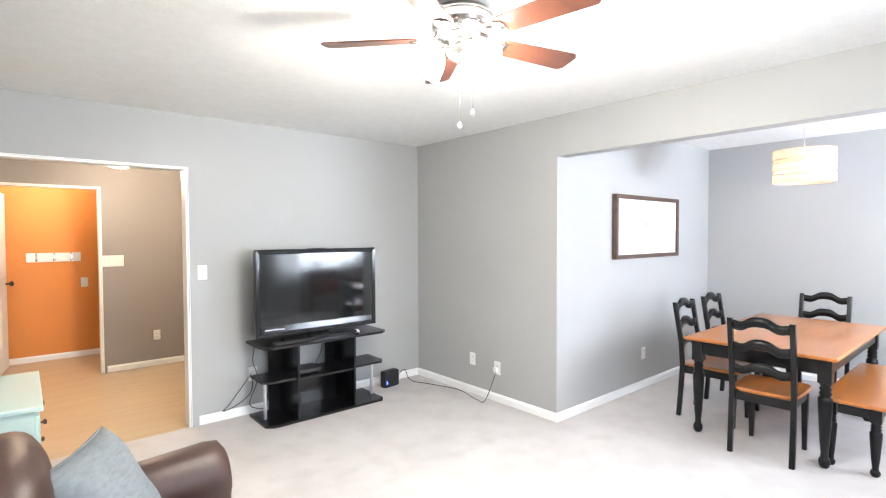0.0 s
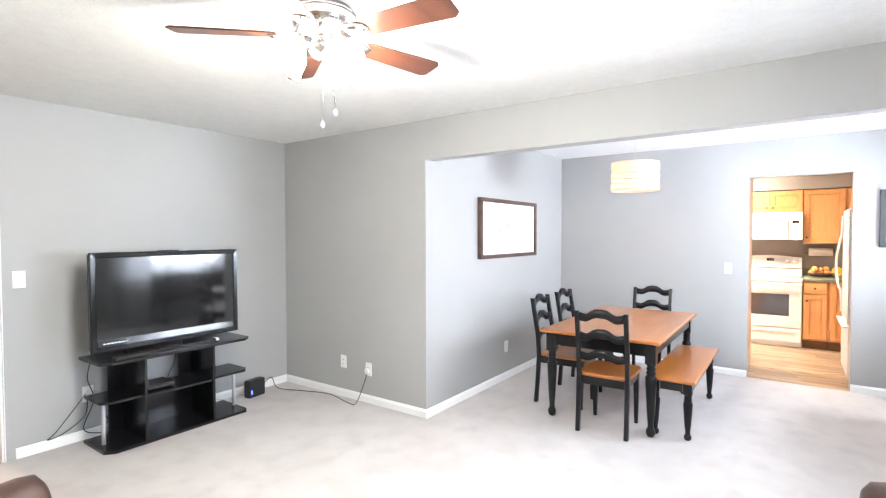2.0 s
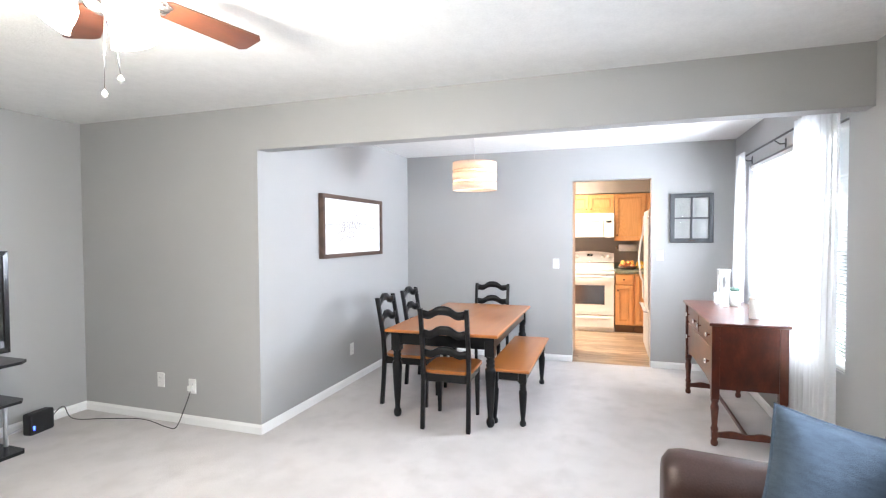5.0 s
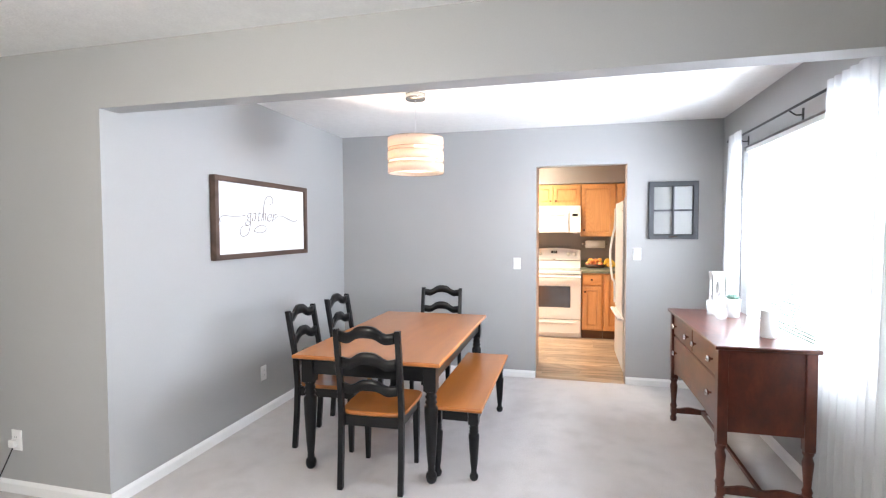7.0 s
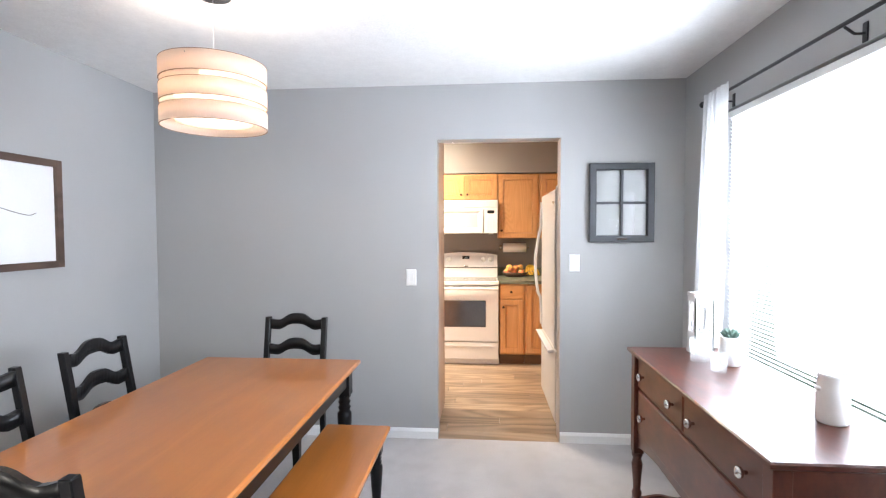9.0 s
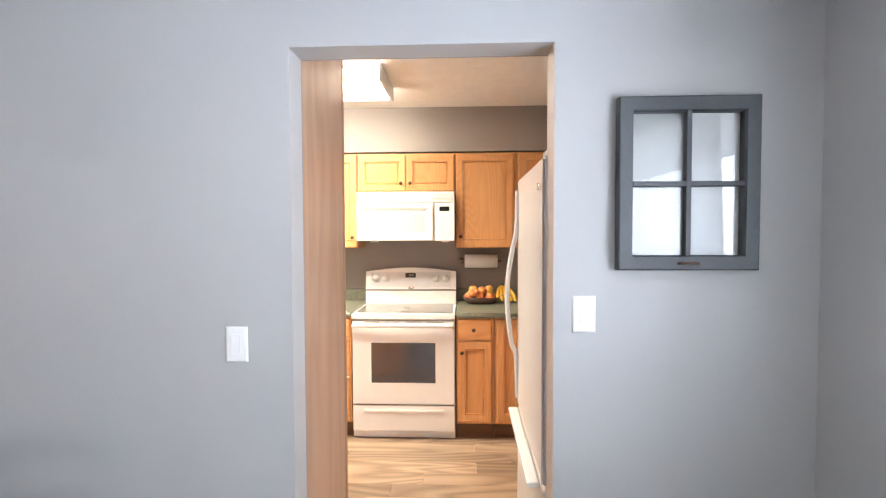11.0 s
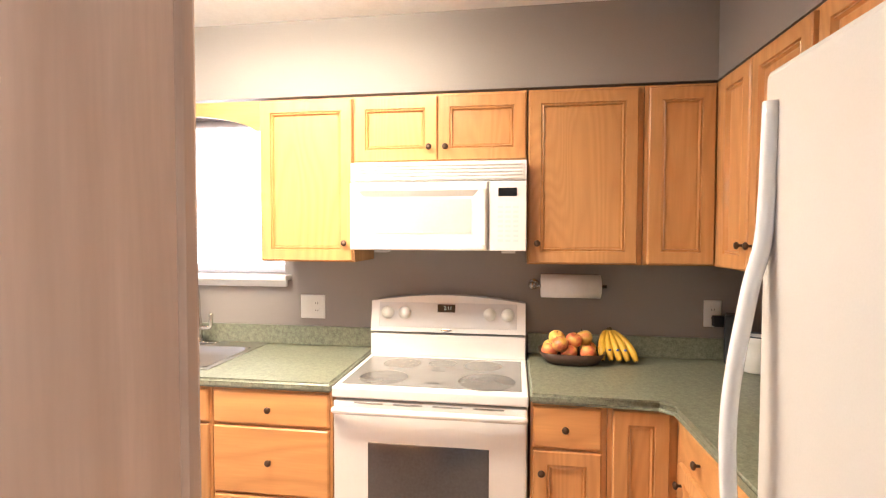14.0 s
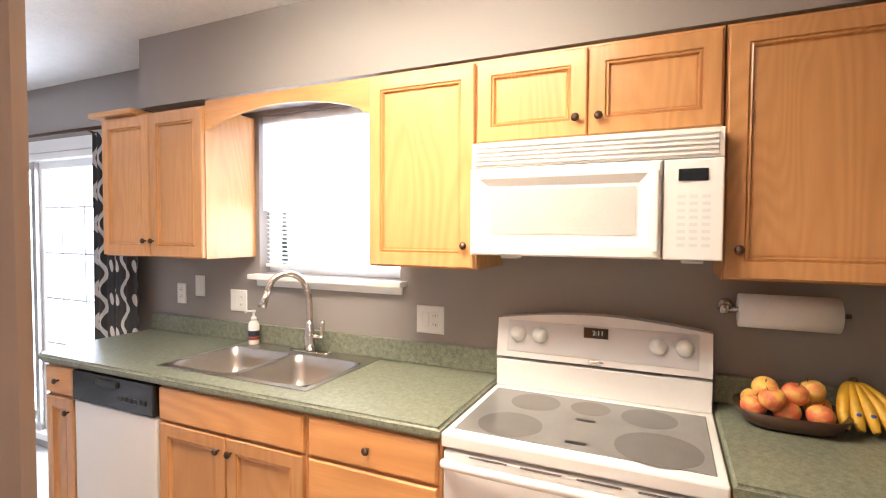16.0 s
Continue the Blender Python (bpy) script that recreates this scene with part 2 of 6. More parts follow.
CHROME = mat("chrome", (0.75, 0.75, 0.76), 0.12, metal=1.0, vary=0.02)
LEATHER = mat("brown_suede", (0.054, 0.027, 0.021), 0.46, vary=0.25, scale=7, fine=120, bump=0.35, bump_dist=0.002)
BLUECLOTH = mat("slate_blue_chenille", (0.075, 0.105, 0.145), 0.95, vary=0.28, scale=26, fine=240, bump=0.8, bump_dist=0.004, stretch=(1, 1, 3))
GREYCLOTH = mat("grey_blue_chenille", (0.19, 0.215, 0.24), 0.95, vary=0.25, scale=26, fine=240, bump=0.8, bump_dist=0.004, stretch=(1, 1, 3))
MINT = mat("pale_mint_paint", (0.55, 0.70, 0.66), 0.4, vary=0.04, scale=6)
BARNWOOD = oak("weathered_brown_wood", (0.105, 0.062, 0.042), (0.035, 0.02, 0.014), along="x", rough=0.6, ring=9, coat=0)
CANVAS = mat("white_sign_board", (0.80, 0.80, 0.80), 0.5, vary=0.02)
INK = mat("grey_lettering", (0.22, 0.205, 0.19), 0.6, vary=0.2, scale=30)
CHARCOAL = mat("charcoal_painted_wood", (0.055, 0.06, 0.065), 0.5, vary=0.15, scale=12)
PANEGLASS = mat("old_pane_glass", (0.97, 0.98, 0.98), 0.04, transmission=1.0, vary=0.0, rough_vary=0.01, spec=0.9)
PAPER = mat("paper_towel", (0.80, 0.80, 0.80), 0.95, vary=0.03, scale=30, fine=90, bump=0.5, bump_dist=0.002)
DARKBOWL = oak("dark_wooden_bowl", (0.06, 0.028, 0.016), (0.03, 0.014, 0.008), along="y", rough=0.4)
APPLE = mat("red_yellow_apple_skin", (0.70, 0.17, 0.08), 0.33, vary=0.2, scale=12, fine=80, second=(0.76, 0.44, 0.10), second_at=(0.46, 0.64), random=0.3)
PEACH = mat("yellow_apple_skin", (0.80, 0.52, 0.12), 0.35, vary=0.15, scale=12, fine=80, second=(0.70, 0.20, 0.07), second_at=(0.47, 0.66), random=0.3)
BANANA = mat("banana_skin", (0.70, 0.42, 0.035), 0.45, vary=0.12, scale=20, fine=60, second=(0.45, 0.34, 0.05), second_at=(0.62, 0.85))
STEM = mat("banana_stem", (0.10, 0.075, 0.03), 0.7)
BLUELABEL = mat("blue_sticker", (0.04, 0.09, 0.35), 0.4)
CERAMIC = mat("white_glazed_ceramic", (0.78, 0.78, 0.77), 0.2, vary=0.03, coat=0.4)
LEAF = mat("dusty_succulent_leaf", (0.09, 0.16, 0.12), 0.6, vary=0.25, scale=30)
THINGLASS = sheer("thin_tumbler_glass", (0.92, 0.95, 0.95), 0.80, glow=0.5)
SHEER = sheer("white_sheer_cloth", (0.88, 0.88, 0.88), 0.25)
BLIND = sheer("white_blind_slat", (0.90, 0.90, 0.88), 0.12, glow=0.75)
SHADE = sheer("cream_fabric_shade", (0.90, 0.76, 0.66), 0.03, glow=0.53)
SLIT = sheer("clear_shade_slit", (0.95, 0.93, 0.90), 0.65, glow=0.8)
BANDEDGE = mat("tan_shade_edge", (0.30, 0.20, 0.14), 0.8)
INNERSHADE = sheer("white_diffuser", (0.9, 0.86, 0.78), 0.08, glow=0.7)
FAN_WOOD = oak("walnut_fan_blade", (0.115, 0.037, 0.018), (0.05, 0.015, 0.008), along="x", rough=0.35, ring=6, coat=0.2)
LAMPGLASS = glowing("lit_frosted_glass", (1.0, 0.94, 0.84), 48.0)
LIGHTLENS = glowing("lit_fixture_lens", (1.0, 0.86, 0.62), 40.0)
DOMEGLASS = glowing("lit_dome_glass", (1.0, 0.86, 0.62), 3.0)
DISPLAY = glowing("display_digits", (0.55, 0.75, 0.75), 0.15)
LEDBLUE = glowing("blue_led", (0.05, 0.10, 1.0), 6.0)
LAWN = mat("lawn", (0.07, 0.11, 0.035), 0.95, vary=0.4, scale=0.6, fine=12)
SIDING = mat("pale_siding", (0.62, 0.62, 0.60), 0.7, vary=0.05)
WINGLASS = mat("window_pane_glass", (0.98, 1.0, 1.0), 0.02, transmission=1.0, vary=0.0, rough_vary=0.01)

# ---- mesh helpers ----


def part(name, bm, material, parent=None, label="", smooth=False):
    """Link a bmesh as one mesh object under a thing or part."""
    bmesh.ops.recalc_face_normals(bm, faces=bm.faces[:])
    if smooth:
        for f in bm.faces:
            f.smooth = True
    me = bpy.data.meshes.new(name)
    bm.to_mesh(me)
    bm.free()
    me.materials.append(material)
    ob = new(name, me)
    if parent is not None:
        ob.parent = parent
    if label:
        ob["label"] = label
    return ob


def thing(name, m, label, category, group=""):
    ob = new(name)
    ob.empty_display_size = 0.1
    ob.matrix_world = m
    return tagged(ob, label, category, group)


def structure(name, bm, material, label="", smooth=False):
    return tagged(part(name, bm, material, None, label, smooth), kind="structure")


def box(bm, x0, x1, y0, y1, z0, z1, bevel=0.0, m=None):
    vs = bmesh.ops.create_cube(bm, size=1.0)["verts"]
    for v in vs:
        v.co = Vector(((x0 + x1) / 2 + v.co.x * (x1 - x0), (y0 + y1) / 2 + v.co.y * (y1 - y0), (z0 + z1) / 2 + v.co.z * (z1 - z0)))
    if bevel:
        es = {e for v in vs for e in v.link_edges}
        made = bmesh.ops.bevel(bm, geom=list(es), offset=bevel, segments=2, affect="EDGES", profile=0.5)
        vs = list({v for f in made["faces"] for v in f.verts} | {v for v in vs if v.is_valid})
    if m is not None:
        bmesh.ops.transform(bm, matrix=m, verts=[v for v in vs if v.is_valid])
    return bm


def boxes(*dims, bevel=0.0):
    bm = bmesh.new()
    for d in dims:
        box(bm, *d, bevel=bevel)
    return bm


def lathe(bm, prof, n=20, m=None, cap=True):
    """Turn a profile of (radius, height) round z."""
    rings = []
    for r, z in prof:
        rings.append([bm.verts.new((r * math.cos(2 * math.pi * i / n), r * math.sin(2 * math.pi * i / n), z)) for i in range(n)])
    for a, b in zip(rings, rings[1:]):
        for i in range(n):
            f = bm.faces.new((a[i], a[(i + 1) % n], b[(i + 1) % n], b[i]))
            f.smooth = True
    if cap:
        for ring in (rings[0], rings[-1]):
            bm.faces.new(ring)
    if m is not None:
        bmesh.ops.transform(bm, matrix=m, verts=[v for ring in rings for v in ring])
    return bm


def turned(prof, n=20, m=None, cap=True):
    return lathe(bmesh.new(), prof, n, m, cap)


def tube(bm, pts, r, n=8, radii=None):
    """A round bar along points."""
    pts = [Vector(p) for p in pts]
    rings, side = [], None
    for i, p in enumerate(pts):
        d = (pts[min(i + 1, len(pts) - 1)] - pts[max(i - 1, 0)]).normalized()
        if side is None:
            side = d.orthogonal().normalized()
        side = (side - d * side.dot(d)).normalized()
        up = d.cross(side)
        rad = radii[i] if radii else r
        rings.append([bm.verts.new(p + (side * math.cos(2 * math.pi * k / n) + up * math.sin(2 * math.pi * k / n)) * rad) for k in range(n)])
    for a, b in zip(rings, rings[1:]):
        for i in range(n):
            bm.faces.new((a[i], a[(i + 1) % n], b[(i + 1) % n], b[i])).smooth = True
    bm.faces.new(rings[0]), bm.faces.new(rings[-1])
    return bm


def smooth_line(pts, steps=6):
    """Points of a soft curve through the given ones."""
    pts = [Vector(p) for p in pts]
    out = []
    for i in range(len(pts) - 1):
        p0, p1, p2, p3 = pts[max(i - 1, 0)], pts[i], pts[i + 1], pts[min(i + 2, len(pts) - 1)]
        for k in range(steps):
            t = k / steps
            out.append(0.5 * (2 * p1 + (p2 - p0) * t + (2 * p0 - 5 * p1 + 4 * p2 - p3) * t * t + (3 * p1 - p0 - 3 * p2 + p3) * t ** 3))
    return out + [pts[-1]]


def facing(axis, at):
    """Maps width, height and depth to a face that looks along an axis."""
    return {
        "-x": lambda u, v, w: Vector((at - w, u, v)),
        "+x": lambda u, v, w: Vector((at + w, u, v)),
        "-y": lambda u, v, w: Vector((u, at - w, v)),
        "+y": lambda u, v, w: Vector((u, at + w, v)),
        "+z": lambda u, v, w: Vector((u, v, at + w)),
        "-z": lambda u, v, w: Vector((u, v, at - w)),
    }[axis]


def panel(bm, face, u0, u1, v0, v1, prof, back=True, fill=True):
    """Nested rectangles: a panel with a moulded edge. prof: (inset, depth)."""
    rings = []
    for inset, w in prof:
        rings.append([bm.verts.new(face(u, v, w)) for u, v in ((u0 + inset, v0 + inset), (u1 - inset, v0 + inset), (u1 - inset, v1 - inset), (u0 + inset, v1 - inset))])
    for a, b in zip(rings, rings[1:]):
        for i in range(4):
            bm.faces.new((a[i], a[(i + 1) % 4], b[(i + 1) % 4], b[i]))
    if back:
        bm.faces.new(rings[0])
    if fill:
        bm.faces.new(rings[-1])
    elif back is False:
        a, b = rings[-1], rings[0]
        for i in range(4):
            bm.faces.new((a[i], a[(i + 1) % 4], b[(i + 1) % 4], b[i]))
    return bm


def prism(bm, pts, face, w0, w1):
    """A flat outline pulled out in depth."""
    a = [bm.verts.new(face(u, v, w0)) for u, v in pts]
    b = [bm.verts.new(face(u, v, w1)) for u, v in pts]
    bm.faces.new(a), bm.faces.new(b)
    for i in range(len(pts)):
        bm.faces.new((a[i], a[(i + 1) % len(pts)], b[(i + 1) % len(pts)], b[i]))
    return bm


def blob(bm, centre, size, power=2.0, n=16, m=16, crumple=0.0):
    """A soft rounded body: an ellipsoid squared off by power, with slight unevenness."""
    cx, cy, cz = centre

    def sp(v):
        return math.copysign(abs(v) ** (2 / power), v)
    rings = []
    for j in range(1, m):
        la = -math.pi / 2 + math.pi * j / m
        ring = []
        for i in range(n):
            lo = 2 * math.pi * i / n
            p = Vector((sp(math.cos(la)) * sp(math.cos(lo)) * size[0], sp(math.cos(la)) * sp(math.sin(lo)) * size[1], sp(math.sin(la)) * size[2]))
            if crumple:
                p *= 1 + crumple * noise.noise(p * 9 + Vector(centre))
            ring.append(bm.verts.new(p + Vector(centre)))
        rings.append(ring)
    lo_v, hi_v = bm.verts.new((cx, cy, cz - size[2])), bm.verts.new((cx, cy, cz + size[2]))
    for i in range(n):
        bm.faces.new((lo_v, rings[0][(i + 1) % n], rings[0][i])).smooth = True
        bm.faces.new((hi_v, rings[-1][i], rings[-1][(i + 1) % n])).smooth = True
    for a, b in zip(rings, rings[1:]):
        for i in range(n):
            bm.faces.new((a[i], a[(i + 1) % n], b[(i + 1) % n], b[i])).smooth = True
    return bm


def words(name, text, size, m, material, parent, depth=0.001, shear=0.0, thin=0.0):
    """Flat lettering as a mesh."""
    cu = bpy.data.curves.new(name, "FONT")
    cu.body, cu.size, cu.extrude, cu.shear, cu.align_x, cu.align_y = text, size, depth, shear, "CENTER", "CENTER"
    cu.offset = thin
    tmp = new(name, cu)
    me = bpy.data.meshes.new_from_object(tmp.evaluated_get(bpy.context.evaluated_depsgraph_get()))
    bpy.data.objects.remove(tmp)
    me.materials.clear()
    me.materials.append(material)
    ob = new(name, me)
    ob.parent = parent
    ob.matrix_local = m
    return ob


def wall_bm(axis, a0, a1, l0, l1, z0, z1, openings=()):
    """A wall across axis from a0 to a1, along the other from l0 to l1, with openings (from, to, bottom, top)."""
    bm = bmesh.new()

    def put(p, q, b, t):
        if q - p > 1e-4 and t - b > 1e-4:
            box(bm, *((a0, a1, p, q) if axis == "x" else (p, q, a0, a1)), b, t)
    at = l0
    for p, q, b, t in sorted(openings):
        put(at, p, z0, z1)
        put(p, q, z0, b)
        put(p, q, t, z1)
        at = q
    put(at, l1, z0, z1)
    return bm


# ---- large structure ----
FZ = -0.018
SOUTH, EAST, NORTH, WEST = -0.85, 7.0, 4.756, 0.42
LIV_C, DIN_C, KIT_C = 2.455, 2.49, 2.48
WIN = (4.37, 6.46, 0.68, 2.14)
ADDEDWIN = (1.40, 3.30, 1.0, 2.1)
KWIN = (1.60, 2.45, 1.29, 2.115)
SLIDER = (3.78, 5.45, 0.02, 2.04)

structure("ground", boxes((-60, 70, -60, 60, -0.5, -0.25)), LAWN, "green lawn round the house")
structure("floor_carpet", boxes((0.3, EAST, SOUTH - 0.12, NORTH, -0.12, FZ)), CARPET, "beige-grey cut-pile carpet")
structure("floor_hall", boxes((0.0, 3.4, NORTH, 8.5, -0.12, FZ - 0.004)), HALLWOOD, "tan laminate hall floor")
structure("floor_kitchen", boxes((EAST, 9.75, -0.9, 6.0, -0.12, FZ - 0.012)), VINYL, "pale grey vinyl kitchen floor")
structure("ceiling_living", boxes((0.3, 4.08, SOUTH - 0.12, NORTH, LIV_C, 2.75)), CEIL, "white stippled ceiling")
structure("ceiling_dining", boxes((4.20, EAST, SOUTH - 0.12, 2.92, DIN_C, 2.75)), CEIL, "white stippled ceiling")
structure("ceiling_kitchen", boxes((EAST + 0.10, 9.75, -0.9, 6.0, KIT_C, 2.75)), CEIL, "white stippled kitchen ceiling")
structure("ceiling_hall", boxes((0.0, 3.4, NORTH + 0.12, 8.5, 2.34, 2.75)), CEIL, "white hall ceiling")

structure("wall_south", wall_bm("y", SOUTH - 0.16, SOUTH, 0.3, EAST, -0.05, 2.75, (WIN, ADDEDWIN)), GREY, "grey painted wall with the dining window and an added one")
structure("wall_west", wall_bm("x", WEST - 0.12, WEST, SOUTH, NORTH, -0.05, 2.75), GREY, "grey painted wall")
structure("wall_north", wall_bm("y", NORTH, NORTH + 0.12, 0.3, 4.20, -0.05, 2.75, ((0.50, 1.80, -0.05, 2.035),)), GREY, "grey painted wall with the hall opening")
structure("wall_stub", boxes((4.08, 4.20, 2.92, NORTH, -0.05, 2.75)), GREY, "grey painted wall")
structure("beam", boxes((4.08, 4.20, SOUTH, 2.92, 2.13, 2.75)), GREY, "grey painted dropped beam between living and dining area")
structure("wall_dining_north", boxes((4.20, EAST, 2.92, 3.04, -0.05, 2.75)), GREY, "grey painted dining wall")
structure("wall_dining_east", wall_bm("x", EAST, EAST + 0.12, SOUTH, 3.04, -0.05, 2.75, ((-0.026, 0.832, -0.05, 2.11),)), GREY, "grey painted wall with the kitchen doorway")
structure("wall_kitchen_west", wall_bm("x", EAST + 0.12, EAST + 0.13, -0.9, 6.0, -0.05, 2.75, ((-0.026, 0.832, -0.05, 2.11),)), TAUPE, "taupe painted wall")
structure("wall_kitchen_east", wall_bm("x", 9.60, 9.75, -0.9, 6.0, -0.05, 2.75, (KWIN, SLIDER)), TAUPE, "taupe painted wall with kitchen window and patio door")
structure("wall_kitchen_south", boxes((EAST + 0.13, 9.60, -0.9, -0.76, -0.05, 2.75)), TAUPE, "taupe painted wall")
structure("wall_kitchen_north", boxes((EAST + 0.13, 9.60, 5.85, 6.0, -0.05, 2.75)), TAUPE, "taupe painted wall")
structure("soffit_east", boxes((9.30, 9.60, -0.42, 2.95, 2.135, KIT_C)), TAUPE, "taupe painted soffit over the wall cabinets")
structure("soffit_south", boxes((7.13, 9.60, -0.76, -0.42, 2.135, KIT_C)), TAUPE, "taupe painted soffit over the wall cabinets")
structure("wall_hall_far", wall_bm("y", 7.08, 7.20, 0.0, 3.4, -0.05, 2.75, ((0.50, 1.46, -0.05, 2.03),)), TAUPE, "taupe hall wall with an opening to the entry")
structure("wall_hall_east", boxes((3.3, 3.4, NORTH + 0.12, 8.5, -0.05, 2.75)), TAUPE, "taupe hall wall")
structure("wall_hall_west", boxes((-0.1, 0.0, NORTH, 8.5, -0.05, 2.75)), TAUPE, "taupe hall wall")
structure("wall_entry", boxes((0.0, 3.3, 8.22, 8.5, -0.05, 2.75)), ORANGE, "orange painted entry wall")

# skirting, casings and sills
BB = 0.072


def skirting(axis, at, l0, l1, out):
    bm = bmesh.new()
    prof = ((0, 0), (0.014, 0), (0.014, BB - 0.02), (0.007, BB - 0.006), (0.004, BB), (0, BB))
    ends = []
    for l in (l0, l1):
        ends.append([bm.verts.new((at + out * d, l, FZ + z + 0.001) if axis == "x" else (l, at + out * d, FZ + z + 0.001)) for d, z in prof])
    n = len(prof)
    for i in range(n):
        bm.faces.new((ends[0][i], ends[0][(i + 1) % n], ends[1][(i + 1) % n], ends[1][i]))
    bm.faces.new(ends[0]), bm.faces.new(ends[1])
    return structure("baseboard", bm, WHITE, "white painted baseboard")


skirting("y", NORTH, 1.86, 4.08, -1)
skirting("x", 4.08, 2.906, NORTH - 0.0145, -1)
skirting("y", 2.92, 4.0805, EAST, -1)
skirting("x", EAST, 0.832, 2.906, -1)
skirting("x", EAST, SOUTH, -0.026, -1)
skirting("y", SOUTH, WEST, EAST - 0.014, 1)
skirting("x", WEST, SOUTH + 0.014, NORTH, 1)
skirting("y", 7.08, 1.50, 3.3, -1)
skirting("y", 8.22, 0.0, 3.3, -1)
skirting("x", 9.60, 3.30, 3.70, -1)


def casing(name, axis, at, l0, l1, top, depth, face_out, width=0.03):
    """White liner round a cased opening."""
    bm = bmesh.new()
    d0, d1 = sorted((at - 0.003, at + depth + 0.003))
    for p, q, b, t in ((l0, l0 + 0.014, FZ, top - 0.014), (l1 - 0.014, l1, FZ, top - 0.014), (l0, l1, top - 0.014, top)):
        if axis == "y":
            box(bm, p, q, d0, d1, b, t, 0.002)
        else:
            box(bm, d0, d1, p, q, b, t, 0.002)
    w0, w1 = sorted((at, at + face_out * 0.012))
    for p, q, b, t in ((l0 - width, l0 - 0.001, FZ, top + width), (l1 + 0.001, l1 + width, FZ, top + width), (l0 - 0.001, l1 + 0.001, top + 0.001, top + width)):
        if axis == "y":
            box(bm, p, q, w0, w1, b, t, 0.002)
        else:
            box(bm, w0, w1, p, q, b, t, 0.002)
    return structure(name, bm, WHITE, "white painted opening trim")


casing("trim_hall_opening", "y", NORTH, 0.50, 1.80, 2.035, 0.12, -1, 0.008)
casing("trim_entry_opening", "y", 7.08, 0.50, 1.46, 2.03, 0.12, -1, 0.014)

# thin liner whose colour carries the warm kitchen light
structure("trim_doorway_reveal", boxes((EAST + 0.001, EAST + 0.132, -0.0257, -0.0215, FZ, 2.109)), WARMREVEAL, "doorway reveal tinted by the kitchen's warm light")


def entry_door():
    d = tagged(new("door_entry"), "cream panelled entry door standing open", "door", kind="structure")
    d.matrix_world = pose(0.52, 7.22, FZ, 0, 0, 82)
    bm = boxes((0, 0.86, -0.02, 0.02, 0.012, 2.01), bevel=0.003)
    for u0, u1 in ((0.10, 0.39), (0.47, 0.76)):
        for v0, v1 in ((0.2, 0.9), (1.05, 1.85)):
            panel(bm, facing("-y", -0.02), u0, u1, v0, v1, ((0, 0.0005), (0.012, 0.008), (0.03, 0.002), (0.05, 0.008)), back=False)
    part("door_leaf", bm, WHITE, d)
    part("door_knob", turned(((0.012, 0), (0.012, 0.03), (0.028, 0.045), (0.03, 0.06), (0.015, 0.072)), 16, pose(0.80, -0.02, 0.98, 90)), BRONZE, d, "dark bronze door knob")


entry_door()


def blind(parent, axis, at, l0, l1, z0, z1, pitch, tilt):
    """Horizontal slats on two cords with a head rail."""
    bm = bmesh.new()
    if axis == "y":
        box(bm, l0, l1, at - 0.02, at + 0.02, z1 - 0.035, z1, 0.003)
    else:
        box(bm, at - 0.02, at + 0.02, l0, l1, z1 - 0.035, z1, 0.003)
    part("head_rail", bm, PLASTIC, parent)
    bm = bmesh.new()
    box(bm, *((l0, l1, at - 0.012, at + 0.012) if axis == "y" else (at - 0.012, at + 0.012, l0, l1)), z0 - 0.018, z0 - 0.001, 0.002)
    part("bottom_rail", bm, PLASTIC, parent)
    me = None
    z = z1 - 0.05
    while z > z0:
        if me is None:
            sb = bmesh.new()
            pts = [(-0.0125, 0.0), (-0.005, 0.0022), (0.005, 0.0022), (0.0125, 0.0)]
            rows = [[sb.verts.new((u, p, q)) for p, q in pts] for u in (0, l1 - l0)]
            for i in range(3):
                sb.faces.new((rows[0][i], rows[0][i + 1], rows[1][i + 1], rows[1][i])).smooth = True
            ob = part("slat", sb, BLIND, parent)
            me = ob.data
        else:
            ob = new("slat", me)
            ob.parent = parent
        ob.matrix_local = pose(l0, at, z, tilt, 0, 0) if axis == "y" else pose(at, l0, z, 0, 0, 90) @ pose(0, 0, 0, tilt)
        z -= pitch


def window_unit(name, axis, at, out, dims, label, mid=True):
    """Frame, panes and sill set in a wall opening."""
    l0, l1, z0, z1 = dims
    w = tagged(new(name), label, "window", kind="structure")
    face = facing(("-" if out < 0 else "+") + axis, at)
    part("window_frame", panel(bmesh.new(), face, l0 + 0.002, l1 - 0.002, z0 + 0.002, z1 - 0.002,
                               ((0, 0), (0, 0.05), (0.035, 0.05), (0.04, 0.04), (0.04, 0)), back=False, fill=False), WHITE, w)
    if mid:
        bm = bmesh.new()
        zm = (z0 + z1) / 2
        panel(bm, face, l0 + 0.03, l1 - 0.03, zm - 0.02, zm + 0.02, ((0, 0.005), (0, 0.04), (0.004, 0.044)))
        part("meeting_rail", bm, WHITE, w)
    for k in range(2):
        bm = bmesh.new()
        a, b = (l0 + 0.038, l1 - 0.038)
        za, zb = ((z0 + 0.038, (z0 + z1) / 2 - 0.02) if k == 0 else ((z0 + z1) / 2 + 0.02, z1 - 0.038))
        panel(bm, face, a, b, za, zb, ((0, 0.018), (0, 0.022)))
        part("pane", bm, WINGLASS, w).visible_shadow = False
    return w


